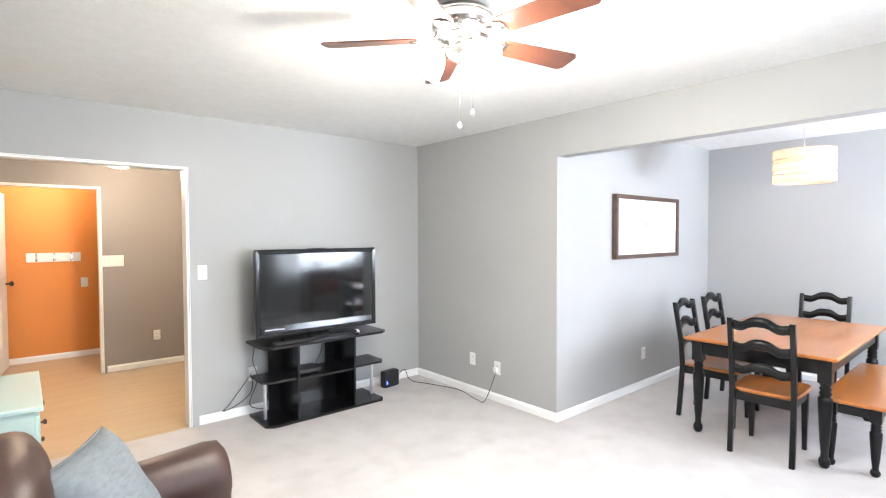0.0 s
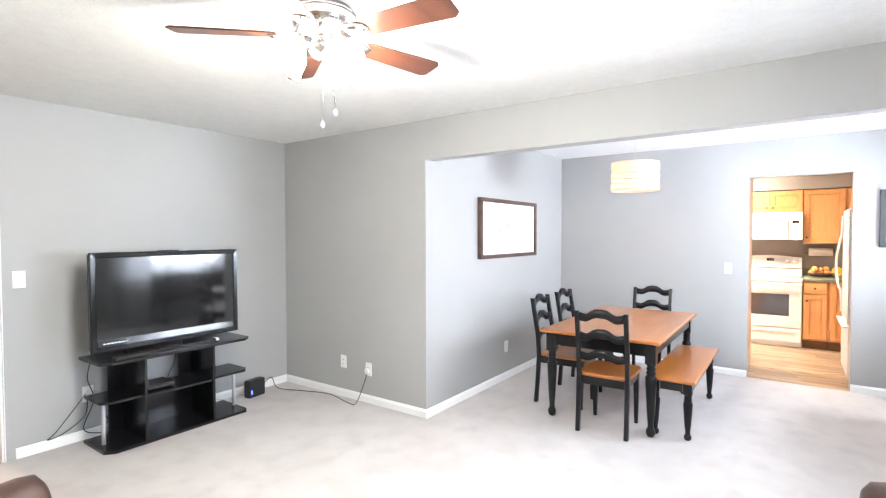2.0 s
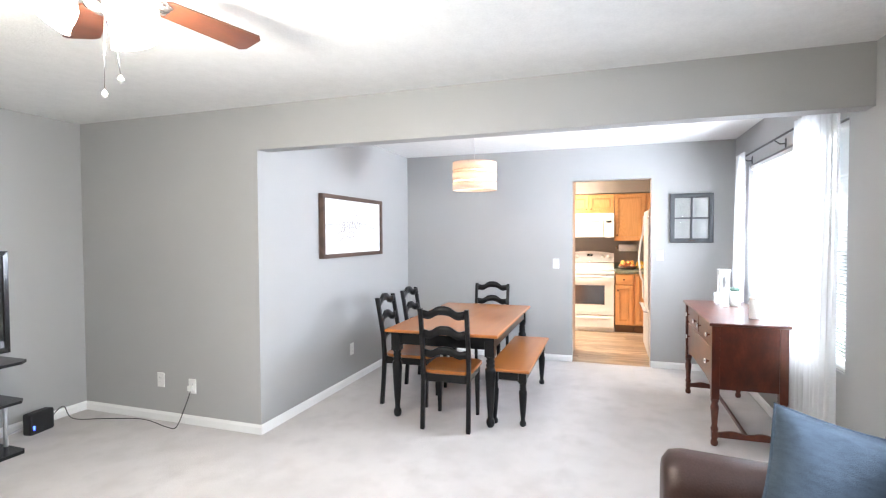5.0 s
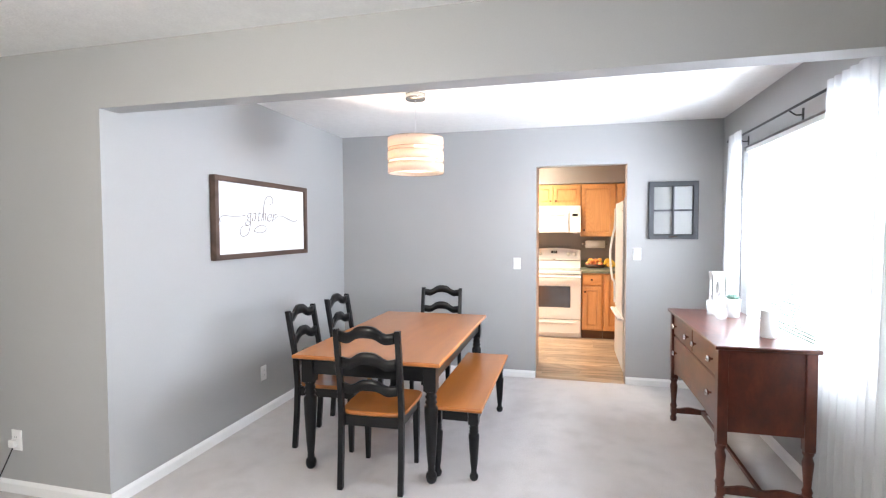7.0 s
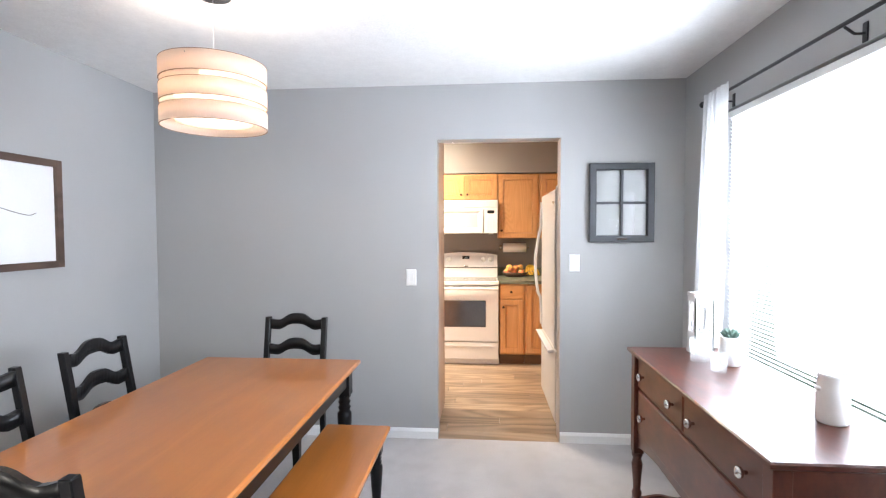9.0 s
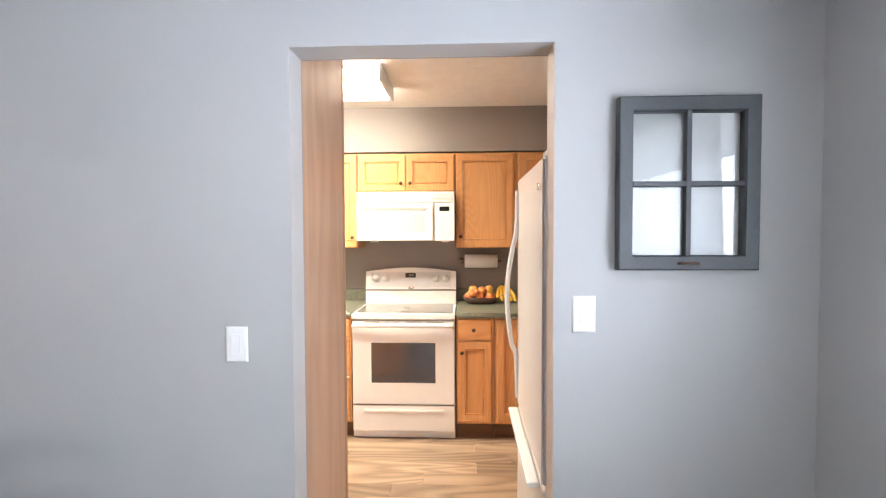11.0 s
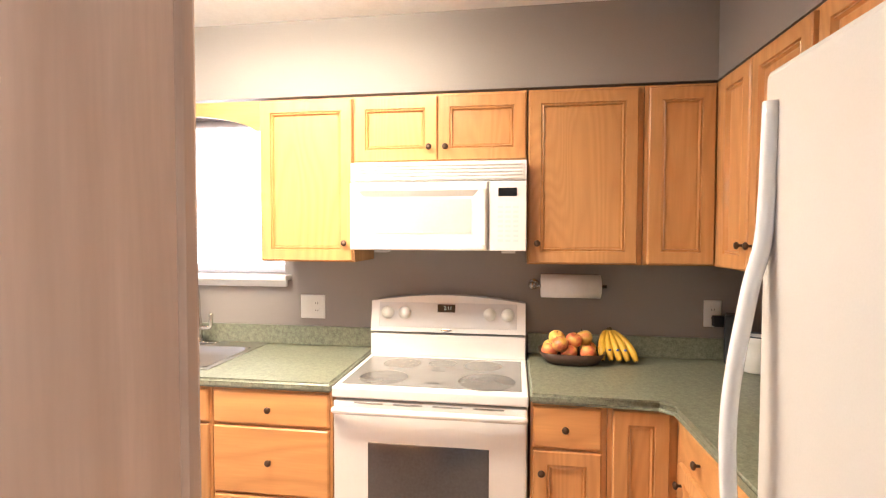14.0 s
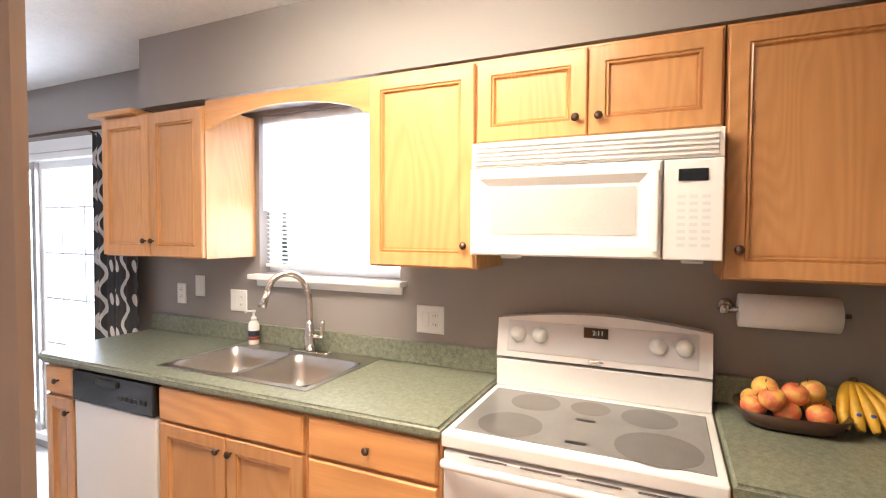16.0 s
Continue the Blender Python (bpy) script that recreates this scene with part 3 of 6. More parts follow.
win = window_unit("window_dining", "y", -0.95, 1, WIN, "unseen white-framed front window added to light the living area with raised white blinds")
blind(win, "y", -0.88, WIN[0] + 0.02, WIN[1] - 0.02, WIN[2] + 0.02, WIN[3] - 0.01, 0.021, 48)
# unseen window, added so that the living area gets light
front = window_unit("window_front", "y", -0.95, 1, ADDEDWIN, "unseen white-framed front window added to light the living area")
kwin = window_unit("window_kitchen", "x", 9.72, -1, KWIN, "white-framed kitchen window over the sink")
blind(kwin, "x", 9.645, KWIN[0] + 0.01, KWIN[1] - 0.01, KWIN[2] + 0.05, KWIN[3] - 0.01, 0.022, 20)
part("window_sill", boxes((9.535, 9.66, 1.565, 2.475, 1.262, 1.288), bevel=0.004), WHITE, kwin, "white painted sill")
part("window_apron", boxes((9.583, 9.599, 1.585, 2.455, 1.225, 1.262), bevel=0.003), WHITE, kwin)


def sheet(bm, base, l0, l1, z0, z1, fold, waves, axis="y", gather=0.0, n=90, m=14, phase=0.0, sway=0.0):
    """Hanging cloth with folds that widen downwards."""
    rows = []
    for j in range(m + 1):
        z = z1 + (z0 - z1) * j / m
        f = fold * (0.45 + 0.55 * j / m)
        row = []
        for i in range(n + 1):
            s = i / n
            l = l0 + (l1 - l0) * s + gather * (j / m) * (s - 0.5) + sway * j / m
            d = f * math.sin(2 * math.pi * waves * s + phase + 0.5 * math.sin(3.1 * s * waves)) + 0.25 * f * math.sin(2 * math.pi * waves * 2.3 * s + 1 + j * 0.1)
            row.append(bm.verts.new((l, base + d, z) if axis == "y" else (base + d, l, z)))
        rows.append(row)
    for a, b in zip(rows, rows[1:]):
        for i in range(n):
            bm.faces.new((a[i], a[i + 1], b[i + 1], b[i])).smooth = True
    return bm


for lo, hi, ph, sw in ((6.20, 6.50, 0.0, 0.10), (4.215, 4.90, 1.3, 0.02)):
    c = thing("sheer_curtain", pose(0, 0, 0), "white sheer curtain panel hanging from a black rod", "curtain", "sheer curtains at the dining window")
    part("cloth", sheet(bmesh.new(), -0.752, lo, hi, 0.05, 2.235, 0.024, 6 if hi > 6 else 9, phase=ph, sway=sw, gather=0.1 if hi > 6 else 0.0), SHEER, c)

rod = thing("curtain_rod", pose(0, 0, 0), "thin black metal curtain rod above the dining window", "curtain rod")
part("bar", tube(bmesh.new(), ((4.225, -0.775, 2.205), (6.56, -0.775, 2.205)), 0.008, 10), MATTEBLACK, rod)
for ex in (4.222, 6.565):
    part("finial", blob(bmesh.new(), (ex, -0.775, 2.205), (0.018, 0.018, 0.018), n=12, m=8), MATTEBLACK, rod)
for ex in (4.50, 5.42, 6.35):
    bm = tube(bmesh.new(), ((ex, -0.849, 2.17), (ex, -0.81, 2.17), (ex, -0.775, 2.196)), 0.005, 8)
    box(bm, ex - 0.012, ex + 0.012, -0.85, -0.845, 2.14, 2.21, 0.001)
    part("bracket", bm, MATTEBLACK, rod)

# ---- dining area ----


def standing(height, taller=0.0):
    """Stands on the carpet and keeps its top at the given height."""
    return Matrix.Translation((0, 0, FZ + 0.001)) @ Matrix.Diagonal((1, 1, (height + taller - FZ) / height, 1))


def wavy_rail(bm, half, z, height, x, thick, arch):
    """A ladder-back rail with a raised wavy middle."""
    top, bot = [], []
    n = 18
    for i in range(n + 1):
        s = -1 + 2 * i / n
        lift = arch * (0.5 + 0.5 * math.cos(math.pi * min(1, abs(s) / 0.72))) - 0.10 * arch * math.cos(3 * math.pi * s)
        bow = 0.020 * (1 - s * s)
        top.append((s * half, z + height / 2 + lift, bow))
        bot.append((s * half, z - height / 2 + lift * 0.85, bow))
    ring = []
    for (y, zt, b), (_, zb, _) in zip(top, bot):
        ring.append([bm.verts.new((x - b + dx, y, zz)) for dx, zz in ((thick / 2, zb), (thick / 2, zt), (-thick / 2, zt), (-thick / 2, zb))])
    for a, b in zip(ring, ring[1:]):
        for k in range(4):
            bm.faces.new((a[k], a[(k + 1) % 4], b[(k + 1) % 4], b[k])).smooth = k in (0, 2)
    bm.faces.new(ring[0]), bm.faces.new(ring[-1])
    return bm


def dining_chair():
    """Faces +x; origin on the floor midway between the back legs."""
    c = thing("dining_chair", pose(0, 0, 0), "black ladder-back dining chair with a honey-stained wooden seat", "chair", "chairs round the dining table")
    bm = bmesh.new()
    outline = []
    for k in range(24):
        a = 2 * math.pi * k / 24
        outline.append((0.235 + 0.225 * math.copysign(abs(math.cos(a)) ** 0.35, math.cos(a)), (0.205 + 0.012 * math.cos(a)) * math.copysign(abs(math.sin(a)) ** 0.35, math.sin(a))))
    face = facing("+z", 0.418)
    rings = [[bm.verts.new(face(0.235 + (u - 0.235) * s, v * s, w)) for u, v in outline] for s, w in ((0.97, 0), (1, 0.008), (1, 0.02), (0.97, 0.026), (0.8, 0.022), (0.4, 0.017))]
    for a, b in zip(rings, rings[1:]):
        for i in range(24):
            bm.faces.new((a[i], a[(i + 1) % 24], b[(i + 1) % 24], b[i]))
    bm.faces.new(rings[0]), bm.faces.new(rings[-1])
    part("seat", bm, TABLEWOOD, c, "honey-stained wooden seat")
    part("seat_frame", boxes((0.02, 0.42, -0.178, -0.158, 0.355, 0.416), (0.02, 0.42, 0.158, 0.178, 0.355, 0.416), (0.40, 0.42, -0.158, 0.158, 0.355, 0.416),
                             (0.02, 0.04, -0.158, 0.158, 0.355, 0.416), bevel=0.002), BLACKWOOD, c)
    for s in (-1, 1):
        bm = bmesh.new()
        pts = ((-0.015, 0.0), (0.0, 0.2), (0.012, 0.42), (0.0, 0.60), (-0.055, 0.92))
        prev = None
        for x, z in pts:
            ring = [bm.verts.new((x + dx, s * 0.182 + dy, z)) for dx, dy in ((-0.017, -0.016), (0.017, -0.016), (0.017, 0.016), (-0.017, 0.016))]
            if prev:
                for k in range(4):
                    bm.faces.new((prev[k], prev[(k + 1) % 4], ring[(k + 1) % 4], ring[k]))
            else:
                bm.faces.new(ring)
            prev = ring
        bm.faces.new(prev)
        bmesh.ops.bevel(bm, geom=[e for e in bm.edges], offset=0.003, segments=1, affect="EDGES")
        part("back_leg", bm, BLACKWOOD, c)
        bm = bmesh.new()
        prev = None
        for h, z in ((0.013, 0), (0.019, 0.3), (0.019, 0.40)):
            ring = [bm.verts.new((0.395 + dx * h, s * 0.165 + dy * h, z)) for dx, dy in ((-1, -1), (1, -1), (1, 1), (-1, 1))]
            if prev:
                for k in range(4):
                    bm.faces.new((prev[k], prev[(k + 1) % 4], ring[(k + 1) % 4], ring[k]))
            else:
                bm.faces.new(ring)
            prev = ring
        bm.faces.new(prev)
        part("front_leg", bm, BLACKWOOD, c)
    for z, x, h, a in ((0.875, -0.045, 0.060, 0.042), (0.725, -0.022, 0.062, 0.042), (0.575, 0.002, 0.055, 0.036)):
        part("back_rail", wavy_rail(bmesh.new(), 0.17, z, h, x, 0.018, a), BLACKWOOD, c)
    return c


chair = dining_chair()
chair.matrix_world = pose(4.575, 1.612, 0, 0, 0, 2) @ standing(0.92, 0.008)
copy_thing(chair, pose(5.168, 2.335, FZ + 0.001, 0, 0, -88))
copy_thing(chair, pose(5.765, 2.345, FZ + 0.001, 0, 0, -90))
copy_thing(chair, pose(6.50, 1.69, FZ + 0.001, 0, 0, 180))

LEG = ((0.020, 0), (0.029, 0.012), (0.034, 0.035), (0.030, 0.055), (0.020, 0.066), (0.023, 0.075), (0.020, 0.085), (0.028, 0.16), (0.036, 0.30), (0.041, 0.40),
       (0.040, 0.425), (0.028, 0.44), (0.037, 0.455), (0.028, 0.47), (0.036, 0.485), (0.027, 0.50), (0.036, 0.512), (0.036, 0.52))


def turned_leg(x, y, height, block, width, name, parent, squeeze=1.0):
    """Turned lower part below a square block."""
    k = (height - block) / 0.52
    bm = turned([(r * squeeze, z * k) for r, z in LEG], 18, pose(x, y, 0))
    box(bm, x - width, x + width, y - width, y + width, height - block, height, 0.003)
    return part(name, bm, BLACKWOOD, parent)


def board(x0, x1, y0, y1, z0, z1, axis="x"):
    """A plank top with an eased edge."""
    return panel(bmesh.new(), facing("+z", z0), x0, x1, y0, y1, ((0.010, 0), (0, 0.006), (0, z1 - z0 - 0.006), (0.008, z1 - z0)))


table = thing("dining_table", standing(0.72), "rectangular dining table with honey wood top and black turned legs", "table")
TX0, TX1, TY0, TY1, TZ = 4.665, 6.34, 1.225, 2.165, 0.72
part("tabletop", board(TX0, TX1, TY0, TY1, TZ - 0.026, TZ), TABLEWOOD, table, "honey-stained wooden top")
for lx in (TX0 + 0.085, TX1 - 0.085):
    for ly in (TY0 + 0.075, TY1 - 0.075):
        turned_leg(lx, ly, TZ - 0.028, 0.15, 0.038, "leg", table)
for d in ((TX0 + 0.125, TX1 - 0.125, TY0 + 0.05, TY0 + 0.07), (TX0 + 0.125, TX1 - 0.125, TY1 - 0.07, TY1 - 0.05),
          (TX0 + 0.06, TX0 + 0.08, TY0 + 0.115, TY1 - 0.115), (TX1 - 0.08, TX1 - 0.06, TY0 + 0.115, TY1 - 0.115)):
    part("apron", boxes((*d, TZ - 0.125, TZ - 0.028), bevel=0.002), BLACKWOOD, table)

bench = thing("dining_bench", standing(0.44), "black-legged dining bench with honey wood seat beside the table", "bench")
part("seat", board(4.76, 6.075, 1.0, 1.345, 0.416, 0.44), TABLEWOOD, bench, "honey-stained wooden seat")
for lx in (4.84, 5.995):
    for ly in (1.06, 1.285):
        turned_leg(lx, ly, 0.414, 0.085, 0.030, "leg", bench, 0.80)
for d in ((4.875, 5.96, 1.035, 1.052), (4.875, 5.96, 1.293, 1.310), (4.82, 4.837, 1.095, 1.25), (5.998, 6.015, 1.095, 1.25)):
    part("apron", boxes((*d, 0.345, 0.414), bevel=0.002), BLACKWOOD, bench)

# pendant lamp
PX, PY = 5.52, 1.625
pendant = thing("pendant_lamp", pose(PX, PY, 0), "cream drum pendant lamp, lit, with two bright slits", "lamp")
part("canopy", turned(((0.0, 2.444), (0.070, 2.446), (0.076, 2.454), (0.076, 2.4895)), 28), NICKEL, pendant, "brushed nickel ceiling canopy")
part("cord", tube(bmesh.new(), ((0, 0, 2.15), (0, 0, 2.446)), 0.0014, 8), PALEGREY, pendant, "white cord")


def drum(r, z0, z1, a0=0.0, a1=2 * math.pi, n=56, thick=0.003):
    bm = bmesh.new()
    full = a1 - a0 > 6.28
    ks = range(n if full else n + 1)
    cols = []
    for k in ks:
        a = a0 + (a1 - a0) * k / n
        cols.append([bm.verts.new((rr * math.cos(a), rr * math.sin(a), z)) for rr, z in ((r, z0), (r, z1), (r - thick, z1), (r - thick, z0))])
    for i in range(len(cols) if full else len(cols) - 1):
        a, b = cols[i], cols[(i + 1) % len(cols)]
        for k in range(4):
            bm.faces.new((a[k], b[k], b[(k + 1) % 4], a[(k + 1) % 4])).smooth = k in (0, 2)
    return bm


R = 0.207
for z0, z1 in ((1.905, 1.975), (1.995, 2.065), (2.087, 2.165)):
    part("shade_band", drum(R, z0, z1), SHADE, pendant, "cream fabric band")
for z0, z1, a0, a1 in ((1.972, 1.998, 1.6, 7.0), (2.062, 2.090, 3.4, 5.2)):
    part("shade_slit", drum(R - 0.006, z0, z1, a0, a1, thick=0.001), SLIT, pendant, "bright translucent slit")
part("shade_slit", drum(R - 0.004, 2.062, 2.090, 5.2, 9.68, thick=0.001), SHADE, pendant)
for z in (1.905, 1.974, 1.996, 2.064, 2.088, 2.164):
    part("band_edge", drum(R + 0.0006, z - 0.0011, z + 0.0011, thick=0.004), BANDEDGE, pendant, "thin tan edge")
part("inner_shade", drum(0.15, 1.93, 2.15), INNERSHADE, pendant, "white inner shade")
part("diffuser", turned(((0.0, 1.928), (0.15, 1.928), (0.15, 1.931), (0.0, 1.931)), 40, cap=False), INNERSHADE, pendant)
part("spider", tube(tube(bmesh.new(), ((-R, 0, 2.15), (R, 0, 2.15)), 0.003, 6), ((0, -R, 2.15), (0, R, 2.15)), 0.003, 6), NICKEL, pendant)

# framed sign
sign = thing("framed_sign", pose(0, 0, 0), "white lettered sign in a rustic brown wooden frame on the wall", "picture")
S0, S1, SB, ST = 4.895, 6.135, 1.275, 1.872
FW = 0.038
for u0, u1, v0, v1 in ((S0, S0 + FW, SB, ST), (S1 - FW, S1, SB, ST), (S0 + FW, S1 - FW, SB, SB + FW), (S0 + FW, S1 - FW, ST - FW, ST)):
    part("frame_board", boxes((u0, u1, 2.872, 2.918, v0, v1), bevel=0.003), BARNWOOD, sign, "weathered brown frame board")
part("board", boxes((S0 + FW, S1 - FW, 2.892, 2.914, SB + FW, ST - FW)), CANVAS, sign, "white sign board")
words("lettering", "gather", 0.155, pose(5.445, 2.8905, 1.60, 90), INK, sign, 0.0008, 0.35, -0.0035)
for pts in (((4.965, 1.545), (4.96, 1.572), (5.0, 1.59), (5.10, 1.588), (5.20, 1.592), (5.25, 1.60)), ((5.62, 1.57), (5.68, 1.603), (5.76, 1.60), (5.86, 1.575), (5.94, 1.562), (5.98, 1.575)),
            ((5.305, 1.60), (5.305, 1.53), (5.275, 1.46), (5.21, 1.44), (5.18, 1.475), (5.21, 1.515), (5.28, 1.52)),
            ((5.475, 1.56), (5.48, 1.66), (5.505, 1.73), (5.55, 1.762), (5.60, 1.75), (5.605, 1.71), (5.55, 1.69)),
            ((5.35, 1.47), (5.37, 1.50), (5.44, 1.525), (5.50, 1.515), (5.50, 1.48), (5.42, 1.465), (5.35, 1.48))):
    part("flourish", tube(bmesh.new(), smooth_line([(u, 2.8912, v) for u, v in pts]), 0.0022, 6), INK, sign)

# window sash hung on the kitchen wall
sash = thing("window_sash", pose(0, 0, 0), "old charcoal four-pane window sash hung on the wall", "wall decor")
A0, A1, B0, B1 = -0.642, -0.214, 1.389, 1.925
face = facing("-x", 6.998)
part("sash_frame", panel(bmesh.new(), face, A0, A1, B0, B1, ((0, 0), (0, 0.036), (0.004, 0.04), (0.042, 0.04), (0.046, 0.028), (0.046, 0)), back=False, fill=False), CHARCOAL, sash)
am, bmid = (A0 + A1) / 2, (B0 + B1) / 2
part("muntin", boxes((6.963, 6.992, am - 0.008, am + 0.008, B0 + 0.045, B1 - 0.045), bevel=0.002), CHARCOAL, sash)
part("muntin", boxes((6.964, 6.991, A0 + 0.045, A1 - 0.045, bmid - 0.008, bmid + 0.008), bevel=0.002), CHARCOAL, sash)
for p0, p1 in ((A0 + 0.045, am - 0.007), (am + 0.007, A1 - 0.045)):
    for q0, q1 in ((B0 + 0.045, bmid - 0.007), (bmid + 0.007, B1 - 0.045)):
        part("pane", boxes((6.984, 6.988, p0, p1, q0, q1)), PANEGLASS, sash, "clear old glass pane").visible_shadow = False
part("sash_lift", tube(bmesh.new(), smooth_line(((6.958, am - 0.03, 1.41), (6.945, am - 0.022, 1.412), (6.945, am + 0.022, 1.412), (6.958, am + 0.03, 1.41))), 0.005, 8), BRONZE, sash, "dark metal lift")


def wall_plate(face_axis, at, u, v, kind="switch", w=0.074, h=0.118, label=""):
    """Cover plate with its rocker or sockets."""
    p = thing("light_switch" if kind == "switch" else "wall_outlet", pose(0, 0, 0),
              label or ("white light switch plate on the wall" if kind == "switch" else "white duplex outlet plate on the wall"), "switch" if kind == "switch" else "outlet")
    f = facing(face_axis, at)
    part("plate", panel(bmesh.new(), f, u - w / 2, u + w / 2, v - h / 2, v + h / 2, ((0, 0), (0.001, 0.004), (0.005, 0.007))), PLASTIC, p)
    gangs = [u] if w < 0.1 else [u - 0.023, u + 0.023]
    for k, g in enumerate(gangs):
        if kind == "switch" or (kind == "both" and k == 1):
            part("rocker", panel(bmesh.new(), f, g - 0.016, g + 0.016, v - 0.033, v + 0.033, ((0, 0.0068), (0.001, 0.0095), (0.004, 0.0085))), PLASTIC, p)
        else:
            for dz in (-0.02, 0.02):
                s = part("socket", panel(bmesh.new(), f, g - 0.017, g + 0.017, v + dz - 0.014, v + dz + 0.014, ((0, 0.0068), (0.002, 0.0088))), PLASTIC, p)
                for du in (-0.006, 0.006):
                    part("slot", panel(bmesh.new(), f, g + du - 0.0012, g + du + 0.0012, v + dz - 0.004, v + dz + 0.005, ((0, 0.0086), (0, 0.0091))), MATTEBLACK, s)
    return p


wall_plate("-x", EAST, 1.02, 1.14)
wall_plate("-x", EAST, -0.119, 1.245)
wall_plate("-y", NORTH, 1.90, 1.21)
wall_plate("-y", NORTH, 2.29, 0.32, "outlet")
wall_plate("-x", 4.08, 3.90, 0.315, "outlet")
wall_plate("-x", 4.08, 3.575, 0.29, "outlet")
wall_plate("-y", 2.92, 5.48, 0.325, "outlet")
wall_plate("-y", 7.08, 1.99, 0.34, "outlet")
wall_plate("-y", 8.22, 1.40, 0.92)

# buffet under the window
BX0, BX1, BY0, BY1, BZ = 4.86, 6.17, -0.745, -0.245, 0.86
buffet = thing("sideboard", standing(0.86), "cherry-stained wooden sideboard with glass knobs under the window", "sideboard")
part("top", panel(bmesh.new(), facing("+z", BZ - 0.022), BX0, BX1, BY0, BY1, ((0.006, 0), (0, 0.005), (0, 0.017), (0.005, 0.022))), CHERRY, buffet)
part("body", boxes((BX0 + 0.075, BX1 - 0.075, BY0 + 0.02, BY1 - 0.045, 0.40, BZ - 0.023)), CHERRY, buffet)
for bx in (BX0 + 0.03, BX1 - 0.042):
    part("side_panel", boxes((bx, bx + 0.012, BY0 + 0.06, BY1 - 0.07, 0.40, BZ - 0.023)), CHERRY, buffet)
BLEG = ((0.018, 0), (0.024, 0.01), (0.024, 0.03), (0.017, 0.045), (0.020, 0.055), (0.020, 0.10), (0.026, 0.12), (0.018, 0.14), (0.022, 0.20), (0.028, 0.27), (0.020, 0.30), (0.027, 0.315), (0.027, 0.33))
for lx in (BX0 + 0.045, BX1 - 0.045):
    for ly in (BY0 + 0.04, BY1 - 0.045):
        bm = turned(BLEG, 16, pose(lx, ly, 0))
        box(bm, lx - 0.026, lx + 0.026, ly - 0.026, ly + 0.026, 0.33, BZ - 0.023, 0.003)
        box(bm, lx - 0.02, lx + 0.02, ly - 0.02, ly + 0.02, 0.055, 0.10, 0.002)
        part("leg", bm, CHERRY, buffet)
for lx in (BX0 + 0.045, BX1 - 0.045):
    bm = bmesh.new()
    pts = [(BY0 + 0.06 + (BY1 - BY0 - 0.125) * k / 16) for k in range(17)]
    top = [(y, 0.095 + 0.014 * math.sin(math.pi * 2 * k / 16) ** 2) for k, y in enumerate(pts)]
    prism(bm, top + [(y, 0.06) for y in reversed(pts)], facing("+x", lx - 0.01), 0, 0.02)
    part("stretcher", bm, CHERRY, buffet)
part("stretcher", boxes((BX0 + 0.055, BX1 - 0.055, -0.505, -0.485, 0.065, 0.09), bevel=0.003), CHERRY, buffet)
bm = bmesh.new()
n = 40
xs = [BX0 + 0.075 + (BX1 - BX0 - 0.15) * k / n for k in range(n + 1)]
arc = [(x, 0.36 + 0.06 * math.sin(math.pi * k / n) ** 0.6) for k, x in enumerate(xs)]
prism(bm, [(xs[0], 0.45), (xs[-1], 0.45)] + [(x, z) for x, z in reversed(arc)], facing("+y", BY1 - 0.052), 0, 0.014)
part("apron", bm, CHERRY, buffet)
XM = (BX0 + BX1) / 2
GLASSKNOB = ((0.006, 0), (0.006, 0.010), (0.017, 0.018), (0.019, 0.027), (0.012, 0.034), (0.0, 0.036))
for u0, u1, v0, v1, knobs in ((BX0 + 0.08, XM - 0.006, 0.675, 0.825, 2), (XM + 0.006, BX1 - 0.08, 0.675, 0.825, 2), (BX0 + 0.08, BX1 - 0.08, 0.45, 0.66, 2)):
    d = part("drawer", panel(bmesh.new(), facing("+y", BY1 - 0.045), u0, u1, v0, v1, ((0, 0.001), (0, 0.008), (0.006, 0.012))), CHERRY, buffet)
    for s in ((0.17, 0.83) if u1 - u0 < 0.8 else (0.10, 0.90)):
        part("knob", turned(GLASSKNOB, 12, pose(u0 + (u1 - u0) * s, BY1 - 0.033, (v0 + v1) / 2, -90)), CHROME, d, "faceted metal knob")

# things on the buffet
TOPZ = BZ + 0.001
can = thing("ceramic_canister", pose(5.165, -0.60, TOPZ) @ Matrix.Diagonal((0.80, 0.80, 1.05, 1)), "white ceramic jar with side lugs on the sideboard", "jar")
part("body", turned(((0.052, 0), (0.056, 0.006), (0.056, 0.115), (0.050, 0.135), (0.054, 0.14), (0.054, 0.15), (0.046, 0.15), (0.046, 0.02), (0.0, 0.02)), 28), CERAMIC, can)
for s in (-1, 1):
    part("lug", blob(bmesh.new(), (0.0, 0.058 * s, 0.105), (0.018, 0.010, 0.008), n=10, m=8), CERAMIC, can)
cup = thing("drinking_glass", pose(5.90, -0.50, TOPZ) @ Matrix.Scale(1.12, 4), "clear glass tumbler on the sideboard", "glass")
part("bowl", turned(((0.0, 0.0), (0.034, 0), (0.036, 0.004), (0.041, 0.095), (0.0385, 0.095), (0.034, 0.012), (0.0, 0.012)), 24, cap=False), THINGLASS, cup)
copy_thing(cup, pose(5.72, -0.505, TOPZ) @ Matrix.Scale(0.75, 4))
lan = thing("candle_lantern", pose(6.05, -0.565, TOPZ) @ Matrix.Scale(1.06, 4), "white pierced candle lantern on the sideboard", "lantern")
part("base", boxes((-0.045, 0.045, -0.045, 0.045, 0, 0.02), bevel=0.003), CERAMIC, lan)
